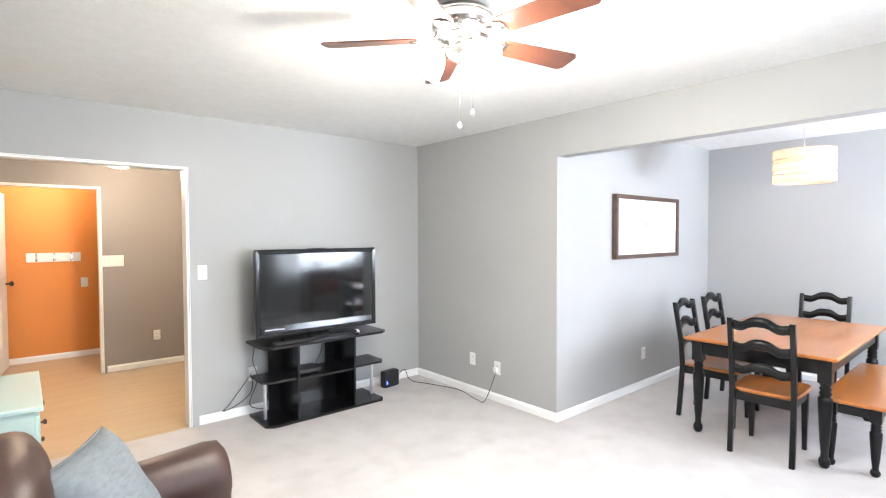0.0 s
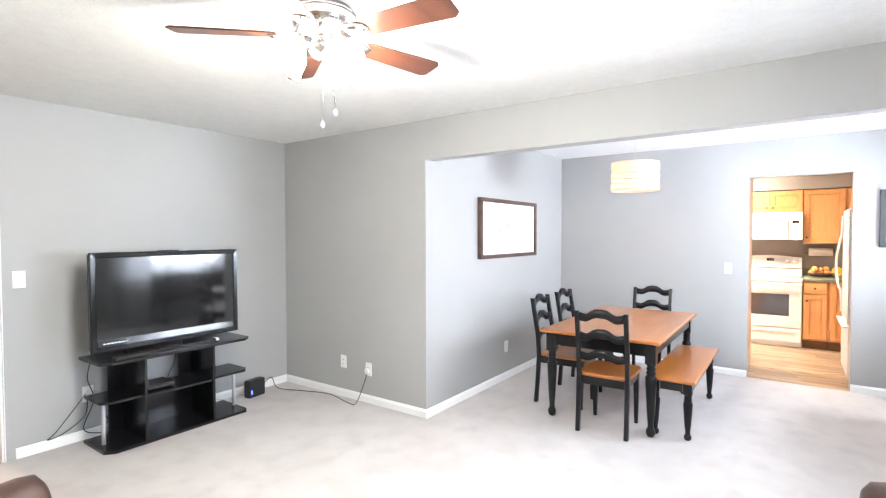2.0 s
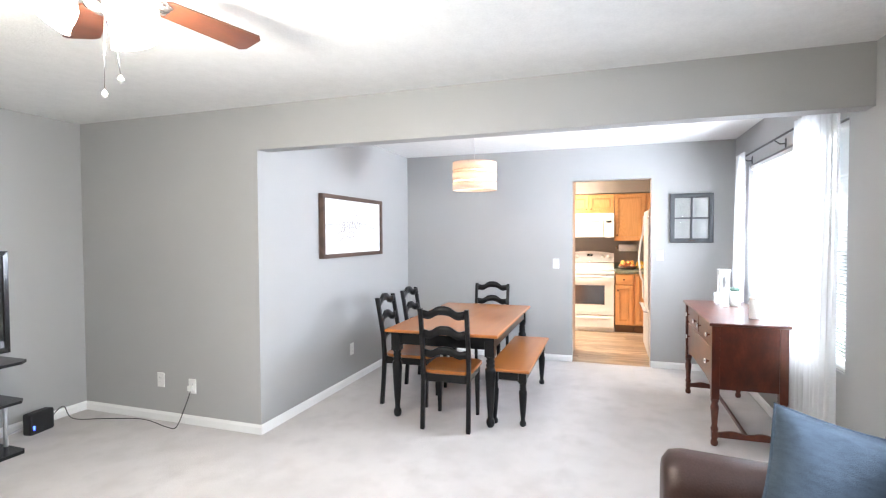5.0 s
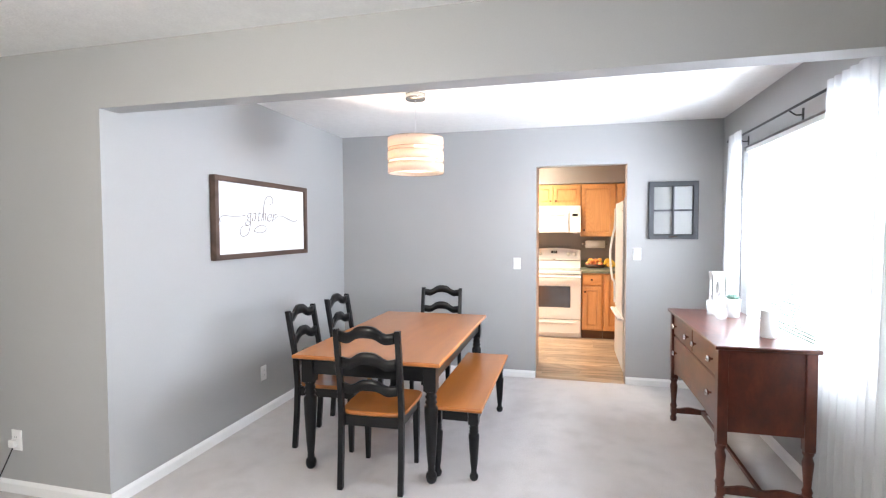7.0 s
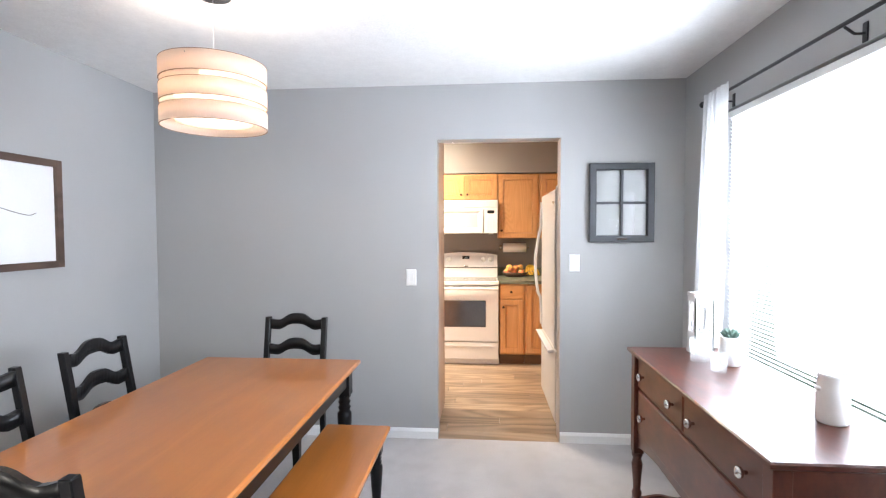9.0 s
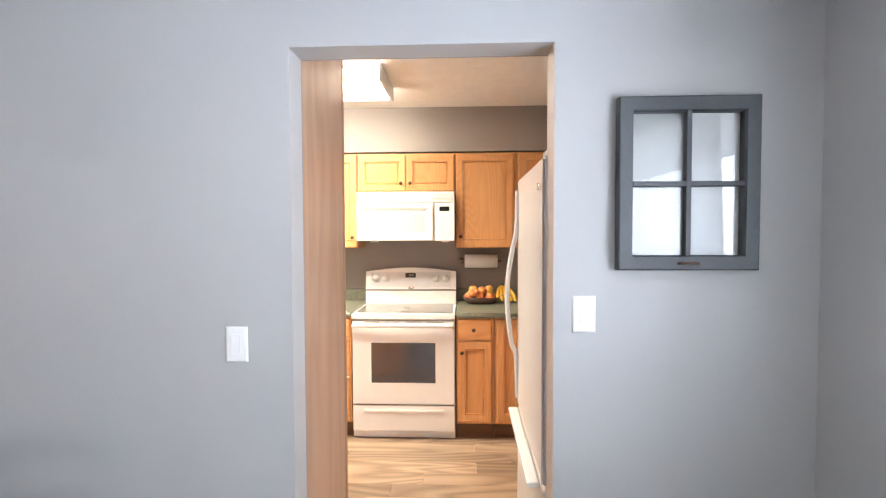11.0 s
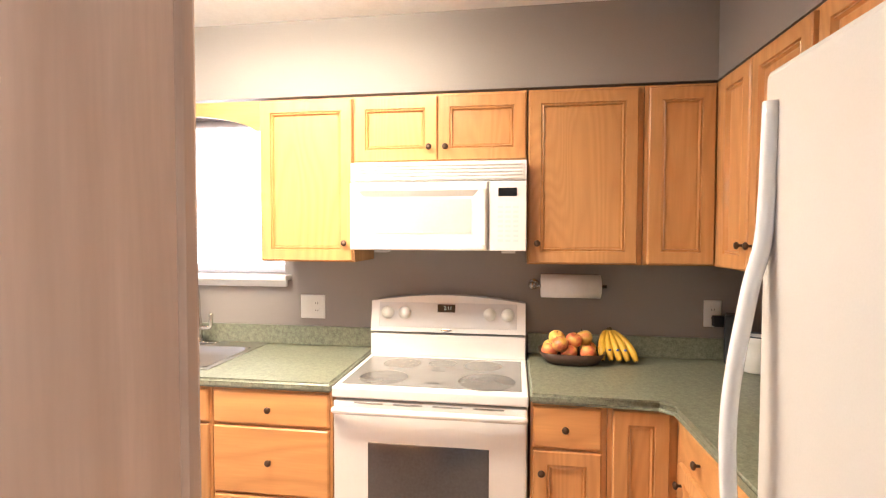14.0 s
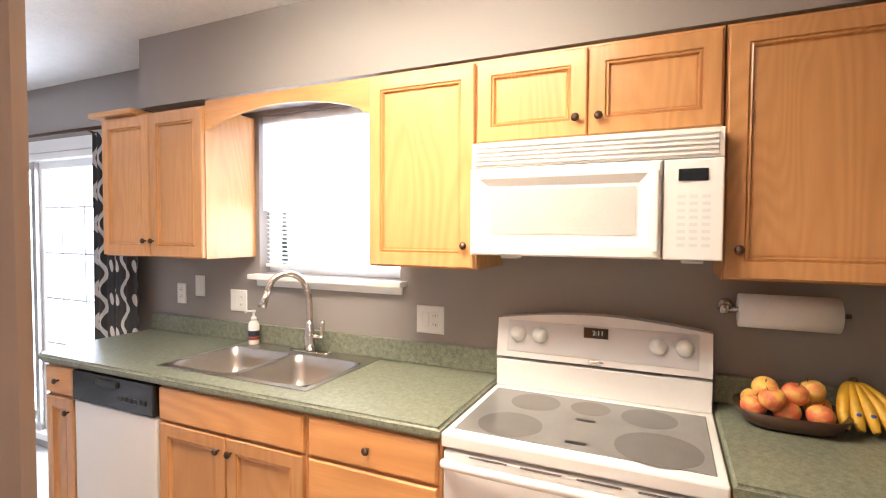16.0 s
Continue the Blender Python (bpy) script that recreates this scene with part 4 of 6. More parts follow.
part("cap", boxes((-0.045, 0.045, -0.045, 0.045, 0.265, 0.285), bevel=0.003), CERAMIC, lan)
for rz in (0, 90, 180, 270):
    bm = bmesh.new()
    oval = [(0.022 * math.cos(2 * math.pi * k / 20), 0.175 + 0.058 * math.sin(2 * math.pi * k / 20)) for k in range(20)]
    box(bm, -0.042, -0.028, 0.036, 0.042, 0.02, 0.265)
    box(bm, 0.028, 0.042, 0.036, 0.042, 0.02, 0.265)
    box(bm, -0.028, 0.028, 0.036, 0.042, 0.02, 0.10)
    box(bm, -0.028, 0.028, 0.036, 0.042, 0.245, 0.265)
    a = [[bm.verts.new((u * s, y, 0.175 + (v - 0.175) * s)) for u, v in oval] for s, y in ((1, 0.036), (1.2, 0.036), (1.2, 0.042), (1, 0.042))]
    for k in range(4):
        for i in range(20):
            bm.faces.new((a[k][i], a[k][(i + 1) % 20], a[(k + 1) % 4][(i + 1) % 20], a[(k + 1) % 4][i]))
    bmesh.ops.transform(bm, matrix=pose(0, 0, 0, 0, 0, rz), verts=bm.verts[:])
    part("side", bm, CERAMIC, lan)
pot = thing("potted_succulent", pose(5.84, -0.608, TOPZ), "small dusty-green succulent in a white pot", "plant")
part("pot", turned(((0.040, 0), (0.044, 0.005), (0.050, 0.13), (0.044, 0.13), (0.042, 0.115), (0.0, 0.115)), 24), CERAMIC, pot)
bm = bmesh.new()
rng = random.Random(3)
for k in range(26):
    a, t = k * 2.4, 0.2 + 0.8 * k / 26
    d = Vector((math.cos(a) * (1.1 - 0.6 * t), math.sin(a) * (1.1 - 0.6 * t), 0.4 + t)).normalized()
    tube(bm, [Vector((0, 0, 0.114)) + d * (0.055 * s) for s in (0, 0.4, 0.75, 1)], 0.01, 6, [0.004, 0.010, 0.008, 0.001])
part("leaves", bm, LEAF, pot, "dusty green rosette leaves")

# ---- living area ----
# ceiling fan
FANX, FANY = 2.238, 2.04
fan = thing("ceiling_fan", pose(FANX, FANY, 0), "brushed nickel ceiling fan with five walnut blades and lit lamps", "ceiling fan")
part("housing", turned(((0.095, 2.454), (0.115, 2.445), (0.115, 2.425), (0.132, 2.415), (0.132, 2.37), (0.118, 2.36), (0.105, 2.335), (0.078, 2.322), (0.06, 2.318)), 36), NICKEL, fan)
for z in (2.42, 2.385, 2.355):
    r = 0.134 if z > 2.37 else 0.117
    part("trim_ring", turned(((r - 0.006, z - 0.006), (r, z - 0.003), (r, z + 0.003), (r - 0.006, z + 0.006)), 36, cap=False), CHROME, fan)
part("switch_housing", turned(((0.060, 2.318), (0.062, 2.265), (0.052, 2.25), (0.03, 2.238), (0.0, 2.236)), 28), NICKEL, fan)
for k in range(5):
    a = -83.2 + 72 * k
    m = pose(0, 0, 2.335, 0, 0, a)
    bm = bmesh.new()
    n = 20
    up, lo = [], []
    for i in range(n + 1):
        s = i / n
        w = 0.052 + 0.016 * s
        if s > 0.94:
            w *= math.sqrt(max(0.02, 1 - ((s - 0.94) / 0.06) ** 2 * 0.55))
        if s < 0.05:
            w *= 0.8 + 4 * s
        x = 0.19 + 0.414 * s
        up.append((x, w)), lo.append((x, -w))
    prism(bm, up + lo[::-1], facing("+z", 0), -0.0035, 0.0035)
    bmesh.ops.transform(bm, matrix=m @ pose(0, 0, 0, -12), verts=bm.verts[:])
    blade = part("blade", bm, FAN_WOOD, fan, "walnut blade")
    bm = bmesh.new()
    tube(bm, [(0.085, 0, 0.02), (0.12, 0, 0.008), (0.16, 0, -0.006), (0.215, 0, -0.006)], 0.009, 8)
    for s in (-1, 1):
        tube(bm, smooth_line([(0.10, 0.0, 0.012), (0.135, 0.028 * s, 0.0), (0.175, 0.040 * s, -0.006), (0.22, 0.022 * s, -0.007)]), 0.006, 8)
    lathe(bm, ((0.0, -0.012), (0.022, -0.011), (0.026, -0.006), (0.0, -0.005)), 14, pose(0.20, 0, 0), cap=False)
    bmesh.ops.transform(bm, matrix=m @ pose(0, 0, 0, -12), verts=bm.verts[:])
    part("blade_arm", bm, NICKEL, blade, "scrolled nickel blade bracket")
for k in range(3):
    a = radians(20 + 120 * k)
    d = Vector((math.cos(a), math.sin(a), 0))
    part("lamp_arm", tube(bmesh.new(), smooth_line([d * 0.04 + Vector((0, 0, 2.295)), d * 0.075 + Vector((0, 0, 2.296)), d * 0.095 + Vector((0, 0, 2.278))]), 0.010, 10), NICKEL, fan)
    q = Vector((0, 0, -1)).rotation_difference((d * 0.75 + Vector((0, 0, -1))).normalized()).to_matrix().to_4x4()
    m = Matrix.Translation(d * 0.095 + Vector((0, 0, 2.282))) @ q
    part("lamp_shade", turned(((0.022, 0.0), (0.030, -0.010), (0.050, -0.030), (0.061, -0.060), (0.065, -0.085), (0.076, -0.108), (0.072, -0.108), (0.058, -0.07), (0.044, -0.032), (0.018, -0.008)), 24, m, cap=False), LAMPGLASS, fan, "lit frosted glass shade")
for dx, dy, z in ((0.005, 0.02, 1.981), (-0.016, -0.082, 2.013)):
    ch = part("pull_chain", tube(bmesh.new(), ((dx, dy, z), (dx * 0.8, dy * 0.5, 2.25)), 0.0018, 6), CHROME, fan, "metal pull chain")
    part("chain_bob", turned(((0.0, -0.022), (0.008, -0.016), (0.010, -0.006), (0.004, 0.004), (0.002, 0.006)), 12, pose(dx, dy, z)), PLASTIC, ch, "white pull bob")

# television and its stand
stand = thing("tv_stand", standing(0.625), "black laminate television stand with open shelves and silver posts", "tv stand")
SX0, SX1 = 2.23, 3.32


part("base_shelf", prism(bmesh.new(), ((SX0 + 0.0, 4.33), (SX0 + 0.06, 4.28), (SX1 - 0.02, 4.28), (SX1, 4.31), (SX1, 4.68), (SX0, 4.68)), facing("+z", 0.0), 0.0, 0.022), BLACKLAM, stand)
part("top_shelf", prism(bmesh.new(), ((SX0 - 0.02, 4.34), (SX0 + 0.05, 4.28), (SX1 - 0.02, 4.28), (SX1 + 0.04, 4.33), (SX1 + 0.04, 4.68), (SX0 - 0.02, 4.68)), facing("+z", 0.605), 0.0, 0.020), BLACKLAM, stand)
for x in (2.50, 3.02):
    part("upright", boxes((x - 0.009, x + 0.009, 4.29, 4.66, 0.022, 0.605), bevel=0.001), BLACKLAM, stand)
for x0, x1 in ((2.385, 2.491), (2.915, 3.011)):
    part("back_board", boxes((x0, x1, 4.645, 4.66, 0.022, 0.605)), BLACKLAM, stand)
part("back_board", boxes((2.509, 3.011, 4.625, 4.64, 0.022, 0.325)), BLACKLAM, stand)
part("middle_shelf", boxes((2.509, 3.011, 4.30, 4.64, 0.325, 0.343), bevel=0.001), BLACKLAM, stand)
part("side_shelf", prism(bmesh.new(), ((SX0 - 0.01, 4.36), (SX0 + 0.05, 4.31), (2.491, 4.31), (2.491, 4.62), (SX0 - 0.01, 4.62)), facing("+z", 0.335), 0, 0.018), BLACKLAM, stand)
part("side_shelf", prism(bmesh.new(), ((3.029, 4.31), (SX1 - 0.01, 4.31), (SX1 + 0.03, 4.36), (SX1 + 0.03, 4.62), (3.029, 4.62)), facing("+z", 0.335), 0, 0.018), BLACKLAM, stand)
for x in (SX0 + 0.055, SX1 - 0.02):
    part("post", turned(((0.014, 0.022), (0.014, 0.335)), 16, pose(x, 4.47, 0)), SATIN, stand, "silver post")

tv = thing("television", pose(0, 4.40, 0.626), "large black flat-screen television, switched off, on the stand", "television")
V0, V1, Z0, Z1 = 2.195, 3.31, 0.055, 0.765
part("casing", boxes((V0 + 0.01, V1 - 0.01, 0.02, 0.085, Z0 + 0.01, Z1 - 0.01), bevel=0.012), MATTEBLACK, tv)
part("bezel", panel(bmesh.new(), facing("-y", 0.02), V0, V1, Z0, Z1, ((0, 0), (0, 0.012), (0.006, 0.020), (0.034, 0.018), (0.040, 0.008), (0.040, 0)), back=False, fill=False), BLACKPLASTIC, tv, "glossy black bezel")
part("lower_bezel", box(bmesh.new(), V0 + 0.04, V1 - 0.04, -0.004, 0.004, -0.026, 0.026, 0.002, pose(0, 0.008, Z0 + 0.062, -8)), BLACKPLASTIC, tv, "glossy black lower bezel")
part("screen", boxes((V0 + 0.04, V1 - 0.04, 0.010, 0.018, Z0 + 0.084, Z1 - 0.038)), SCREEN, tv, "dark switched-off screen")
bar = bmesh.new()
for k in range(7):
    box(bar, V0 + 0.075 + k * 0.024, V0 + 0.092 + k * 0.024, 0.0015, 0.0042, Z0 + 0.056, Z0 + 0.064)
part("marking", bar, PALEGREY, tv, "pale small print on the bezel")
part("neck", boxes((2.66, 2.84, 0.03, 0.07, 0.012, Z0 + 0.02), bevel=0.004), BLACKPLASTIC, tv)
part("foot", prism(bmesh.new(), ((2.42, -0.08), (2.46, -0.10), (3.04, -0.10), (3.08, -0.08), (3.04, 0.14), (2.46, 0.14)), facing("+z", 0.0), 0, 0.014), BLACKPLASTIC, tv, "black pedestal foot")

tuner = thing("antenna_box", pose(2.77, 4.45, 1.384), "small flat antenna box on top of the television", "antenna")
part("body", boxes((-0.09, 0.10, -0.04, 0.04, 0, 0.012), bevel=0.003), MATTEBLACK, tuner)
part("end_cap", boxes((0.04, 0.10, -0.042, -0.038, 0.001, 0.011)), PLASTIC, tuner, "white end cap")
bar = thing("sound_bar", pose(2.66, 4.33, 0.627, 0, 0, 3), "slim black sound bar with a silver end on the stand", "speaker")
part("body", boxes((-0.36, 0.40, -0.03, 0.03, 0, 0.035), bevel=0.008), BLACKPLASTIC, bar)
part("end_cap", boxes((0.40, 0.43, -0.028, 0.028, 0.002, 0.032), bevel=0.006), PALEGREY, bar, "silver end cap")
rec = thing("media_player", pose(2.62, 4.46, 0.345), "small black media player on the middle shelf", "media player")
part("body", boxes((-0.10, 0.12, -0.09, 0.09, 0, 0.035), bevel=0.004), MATTEBLACK, rec)
part("front_strip", boxes((-0.095, 0.115, -0.0925, -0.0895, 0.006, 0.012)), BLACKPLASTIC, rec)

modem = thing("modem", pose(3.59, 4.60, FZ + 0.001, 0, 0, 8) @ Matrix.Diagonal((1.2, 1, 1.06, 1)), "black modem with a blue light on the carpet", "modem")
part("body", boxes((-0.075, 0.085, -0.04, 0.04, 0, 0.155), bevel=0.014), MATTEBLACK, modem)
part("light", boxes((-0.058, -0.046, -0.0415, -0.0395, 0.038, 0.068), bevel=0.001), LEDBLUE, modem, "blue status light")


def cable(points, r=0.0035, label="thin black cable on the wall side", material=None):
    c = thing("cable", pose(0, 0, 0), label, "cable")
    part("cord", tube(bmesh.new(), smooth_line([(x, y, z + (FZ if z < 0.04 else 0)) for x, y, z in points], 8), r, 6), material or MATTEBLACK, c)


cable(((3.70, 4.62, 0.06), (3.78, 4.60, 0.12), (3.82, 4.55, 0.03), (3.95, 4.35, 0.006), (4.03, 4.05, 0.006), (3.96, 3.72, 0.006), (3.94, 3.60, 0.03), (3.99, 3.56, 0.16), (4.06, 3.572, 0.27)), label="black cable from the modem to the outlet")
cable(((2.28, 4.74, 0.30), (2.25, 4.70, 0.18), (2.12, 4.68, 0.10), (2.02, 4.69, 0.075), (2.08, 4.70, 0.12), (2.27, 4.735, 0.33)), label="black cord looping from the outlet")
cable(((2.30, 4.70, 0.60), (2.27, 4.70, 0.45), (2.31, 4.705, 0.28), (2.24, 4.70, 0.08), (2.36, 4.70, 0.03)), label="black cord behind the television stand")
cable(((2.42, 4.70, 0.60), (2.44, 4.71, 0.40), (2.38, 4.70, 0.15), (2.52, 4.70, 0.03)), label="black cord behind the television stand")
cable(((2.93, 4.70, 0.60), (2.90, 4.71, 0.42), (2.86, 4.70, 0.36), (2.80, 4.70, 0.20)), label="black cord behind the television stand")
cable(((3.10, 4.70, 0.30), (3.14, 4.70, 0.12), (3.20, 4.69, 0.05), (3.35, 4.66, 0.03), (3.52, 4.63, 0.05)), label="grey cord on the floor behind the stand", material=PALEGREY)
plug = thing("power_adapter", pose(4.078, 3.575, 0.27), "white power adapter in the outlet", "adapter")
part("body", boxes((-0.035, -0.012, -0.02, 0.02, -0.012, 0.03), bevel=0.004), PLASTIC, plug)


def pillow(at, rz, tilt, size, material, label, spin=0):
    p = thing("cushion", pose(*at, 0, 0, rz) @ pose(0, 0, 0, tilt) @ pose(0, 0, 0, 0, spin, 0), label, "cushion")
    bm = bmesh.new()
    n = 22
    grid = {}
    for side in (-1, 1):
        for i in range(n + 1):
            for j in range(n + 1):
                u, v = -1 + 2 * i / n, -1 + 2 * j / n
                edge = max(abs(u), abs(v))
                puff = (1 - u ** 4) ** 0.55 * (1 - v ** 4) ** 0.55
                y = side * 0.085 * puff * (1 + 0.12 * noise.noise(Vector((u * 2, v * 2, side))))
                sx = size / 2 * (u + 0.05 * u * (abs(v) ** 3) - 0.03 * u * (1 - v * v))
                sz = size / 2 * (v + 0.05 * v * (abs(u) ** 3) - 0.03 * v * (1 - u * u))
                if edge == 1 and side == 1:
                    grid[side, i, j] = grid[-1, i, j]
                else:
                    grid[side, i, j] = bm.verts.new((sx, y, sz))
        for i in range(n):
            for j in range(n):
                bm.faces.new((grid[side, i, j], grid[side, i + 1, j], grid[side, i + 1, j + 1], grid[side, i, j + 1])).smooth = True
    cover = part("cover", bm, material, p)
    ring = [grid_co for grid_co in ((size / 2 * 1.02, 0, -size / 2 * 1.02), (size / 2 * 1.02, 0, size / 2 * 1.02), (-size / 2 * 1.02, 0, size / 2 * 1.02), (-size / 2 * 1.02, 0, -size / 2 * 1.02), (size / 2 * 1.02, 0, -size / 2 * 1.02))]
    part("piping", tube(bmesh.new(), [Vector(a).lerp(Vector(b), k / 8) * (1 - 0.06 * math.sin(math.pi * k / 8)) for a, b in zip(ring, ring[1:]) for k in range(8)] + [ring[-1]], 0.006, 6), material, cover)
    return p


def sofa(m, length, label):
    """Seat faces +y, runs along +x; origin at the back left corner on the floor."""
    s = thing("sofa", m, label, "sofa")
    part("base", boxes((0.10, length - 0.10, 0.06, 0.86, 0.05, 0.28), bevel=0.03), LEATHER, s)
    for x in (0.0, length - 0.26):
        bm = bmesh.new()
        ring_pts = [(0.02, 0.05), (0.24, 0.05), (0.245, 0.40)] + [(0.13 + 0.135 * math.cos(a), 0.46 + 0.135 * math.sin(a)) for a in [math.pi * k / 12 - 0.12 for k in range(13)]] + [(0.015, 0.40)]
        rows = []
        for y, sc in ((0.03, 0.9), (0.06, 1.0), (0.30, 1.0), (0.60, 1.01), (0.90, 1.01), (0.95, 0.97), (0.975, 0.85), (0.98, 0.5)):
            rows.append([bm.verts.new((x + 0.13 + (u - 0.13) * sc, y, 0.30 + (v - 0.30) * (sc if sc < 1 else 1) + 0.012 * math.sin(7 * y + u * 9))) for u, v in ring_pts])
        for a, b in zip(rows, rows[1:]):
            for k in range(len(ring_pts)):
                bm.faces.new((a[k], a[(k + 1) % len(ring_pts)], b[(k + 1) % len(ring_pts)], b[k])).smooth = True
        bm.faces.new(rows[0]), bm.faces.new(rows[-1])
        part("arm", bm, LEATHER, s, "rolled padded arm")
    inner = length - 0.52
    for k in range(2):
        x = 0.26 + inner * k / 2
        part("seat_cushion", blob(bmesh.new(), (x + inner / 4, 0.55, 0.36), (inner / 4 - 0.004, 0.40, 0.10), 5, 40, 20, 0.02), LEATHER, s)
        part("back_cushion", blob(bmesh.new(), (x + inner / 4, 0.20, 0.62), (inner / 4 - 0.004, 0.16, 0.30), 3.4, 40, 24, 0.04), LEATHER, s)
    part("back", boxes((0.06, length - 0.06, 0.02, 0.20, 0.05, 0.80), bevel=0.05), LEATHER, s)
    for fx in (0.12, length - 0.12):
        for fy in (0.10, 0.84):
            part("foot", turned(((0.022, 0), (0.03, 0.05)), 12, pose(fx, fy, 0)), BLACKWOOD, s)
    return s


sofa(pose(1.36, SOUTH + 0.085, FZ + 0.001), 2.0, "brown suede sofa with rolled arms below the added front window")
sofa(pose(WEST + 0.085, 2.95, FZ + 0.001, 0, 0, -90), 1.75, "brown suede loveseat with rolled arms against the wall")
pillow((2.84, -0.26, 0.666), -80, -18.5, 0.42, BLUECLOTH, "slate-blue chenille cushion leaning on the sofa arm", 16)
pillow((1.0, 2.44, 0.609), 61, -29.5, 0.425, GREYCLOTH, "grey-blue chenille cushion leaning on the loveseat arm", 0)

cab = thing("side_cabinet", standing(0.75), "pale mint painted cabinet with dark knobs", "cabinet")
part("body", boxes((0.44, 0.83, 3.32, 4.04, 0.0, 0.725), bevel=0.003), MINT, cab)
part("top", boxes((0.43, 0.86, 3.30, 4.06, 0.726, 0.75), bevel=0.005), MINT, cab)
for v0, v1 in ((0.50, 0.70), (0.06, 0.47)):
    for u0, u1 in ((3.34, 3.675), (3.685, 4.02)):
        d = part("door" if v1 < 0.5 else "drawer", panel(bmesh.new(), facing("+x", 0.831), u0, u1, v0, v1, ((0, 0), (0, 0.016), (0.03, 0.018), (0.036, 0.010))), MINT, cab)
        part("knob", turned(((0.005, 0), (0.005, 0.014), (0.013, 0.02), (0.012, 0.028), (0.0, 0.031)), 12, pose(0.845, (u0 + u1) / 2 if v1 > 0.5 else u1 - 0.03, v1 - 0.08, 0, 90)), BRONZE, d, "dark metal knob")

# ---- hall and entry ----
rack = thing("coat_rack", pose(0, 0, 0), "white board coat rack with three metal hooks", "coat rack")
part("board", boxes((0.835, 1.365, 8.198, 8.218, 1.19, 1.30), bevel=0.003), WHITE, rack)
for x in (0.93, 1.10, 1.27):
    bm = tube(bmesh.new(), smooth_line(((x, 8.195, 1.275), (x, 8.165, 1.285), (x, 8.145, 1.315))), 0.006, 8)
    tube(bm, smooth_line(((x, 8.195, 1.23), (x, 8.16, 1.205), (x, 8.15, 1.235))), 0.006, 8)
    box(bm, x - 0.012, x + 0.012, 8.192, 8.199, 1.20, 1.29, 0.002)
    part("hook", bm, NICKEL, rack, "brushed metal hook")
dome = thing("ceiling_dome_light", pose(1.51, 5.98, 0), "lit frosted dome light on the hall ceiling", "ceiling light")
part("stem", turned(((0.06, 2.339), (0.06, 2.32), (0.012, 2.31), (0.012, 2.17)), 20), NICKEL, dome)
part("dome", turned(((0.0, 2.135), (0.05, 2.138), (0.10, 2.155), (0.13, 2.185), (0.135, 2.20), (0.128, 2.20), (0.09, 2.165), (0.0, 2.145)), 28, cap=False), DOMEGLASS, dome, "lit frosted glass dome")
part("finial", turned(((0.0, 2.115), (0.008, 2.12), (0.01, 2.13), (0.004, 2.136)), 12), BRONZE, dome)
pl = wall_plate("-y", 7.08, 1.575, 1.225, "switch", 0.20, 0.125, "white four-gang switch plate on the hall wall")

# ---- kitchen ----


def knob(parent, at, axis="-x"):
    rot = {"-x": (0, -90, 0), "+y": (-90, 0, 0), "+x": (0, 90, 0)}[axis]
    part("knob", turned(((0.005, 0), (0.005, 0.011), (0.0125, 0.016), (0.0138, 0.021), (0.0095, 0.026), (0.0, 0.027)), 14, pose(*at, *rot)), BRONZE, parent, "dark bronze knob")


DOORP = ((0, 0), (0, 0.016), (0.004, 0.020), (0.050, 0.020), (0.052, 0.013), (0.060, 0.018), (0.064, 0.007), (0.070, 0.009))
DRAWP = ((0, 0), (0, 0.014), (0.006, 0.020))


def cab_door(parent, axis, at, u0, u1, v0, v1, knob_uv=None, flat=False):
    f = facing(axis, at)
    d = part("drawer_front" if flat else "door", panel(bmesh.new(), f, u0, u1, v0, v1, DRAWP if flat else DOORP), OAK_H if flat else OAK, parent)
    if knob_uv:
        knob(d, f(*knob_uv, 0.020), axis)
    return d


CF = 9.29
UB = 1.378


def wall_cabinet(y0, y1, z0, z1, doors, label, x_back=9.598):
    c = thing("wall_cabinet", pose(0, 0, 0), label, "cabinet", "oak wall cabinets")
    part("body", boxes((CF, x_back, y0, y1, z0, z1)), OAK, c)
    for u0, u1, k in doors:
        cab_door(c, "-x", CF - 0.0005, u0, u1, z0 + 0.006, z1 - 0.012, k)
    return c


c0 = wall_cabinet(2.475, 3.225, UB, 2.10, ((2.480, 2.846, (2.82, 1.46)), (2.852, 3.220, (2.88, 1.46))), "honey oak two-door wall cabinet beside the window")
part("crown", boxes((9.25, 9.598, 2.955, 3.30, 2.101, 2.13), bevel=0.006), OAK_H, c0, "oak crown board")
wall_cabinet(1.113, 1.560, UB, 2.12, ((1.118, 1.556, (1.150, 1.465)),), "honey oak single-door wall cabinet")
wall_cabinet(0.345, 1.110, 1.822, 2.12, ((0.350, 0.726, (0.693, 1.885)), (0.732, 1.106, (0.765, 1.885))), "honey oak two-door cabinet above the microwave")
wall_cabinet(-0.130, 0.340, UB, 2.12, ((-0.108, 0.336, (0.300, 1.468)),), "honey oak single-door wall cabinet with cathedral grain")
wall_cabinet(-0.42, -0.134, UB, 2.12, ((-0.405, -0.150, None),), "honey oak corner wall cabinet")
sc = thing("wall_cabinet", pose(0, 0, 0), "honey oak two-door wall cabinet next to the fridge", "cabinet", "oak wall cabinets")
part("body", boxes((8.58, 9.288, -0.758, -0.412, UB, 2.12)), OAK, sc)
cab_door(sc, "+y", -0.4115, 8.955, 9.20, UB + 0.006, 2.108, (8.985, 1.47))
cab_door(sc, "+y", -0.4115, 8.60, 8.945, UB + 0.006, 2.108, (8.915, 1.47))
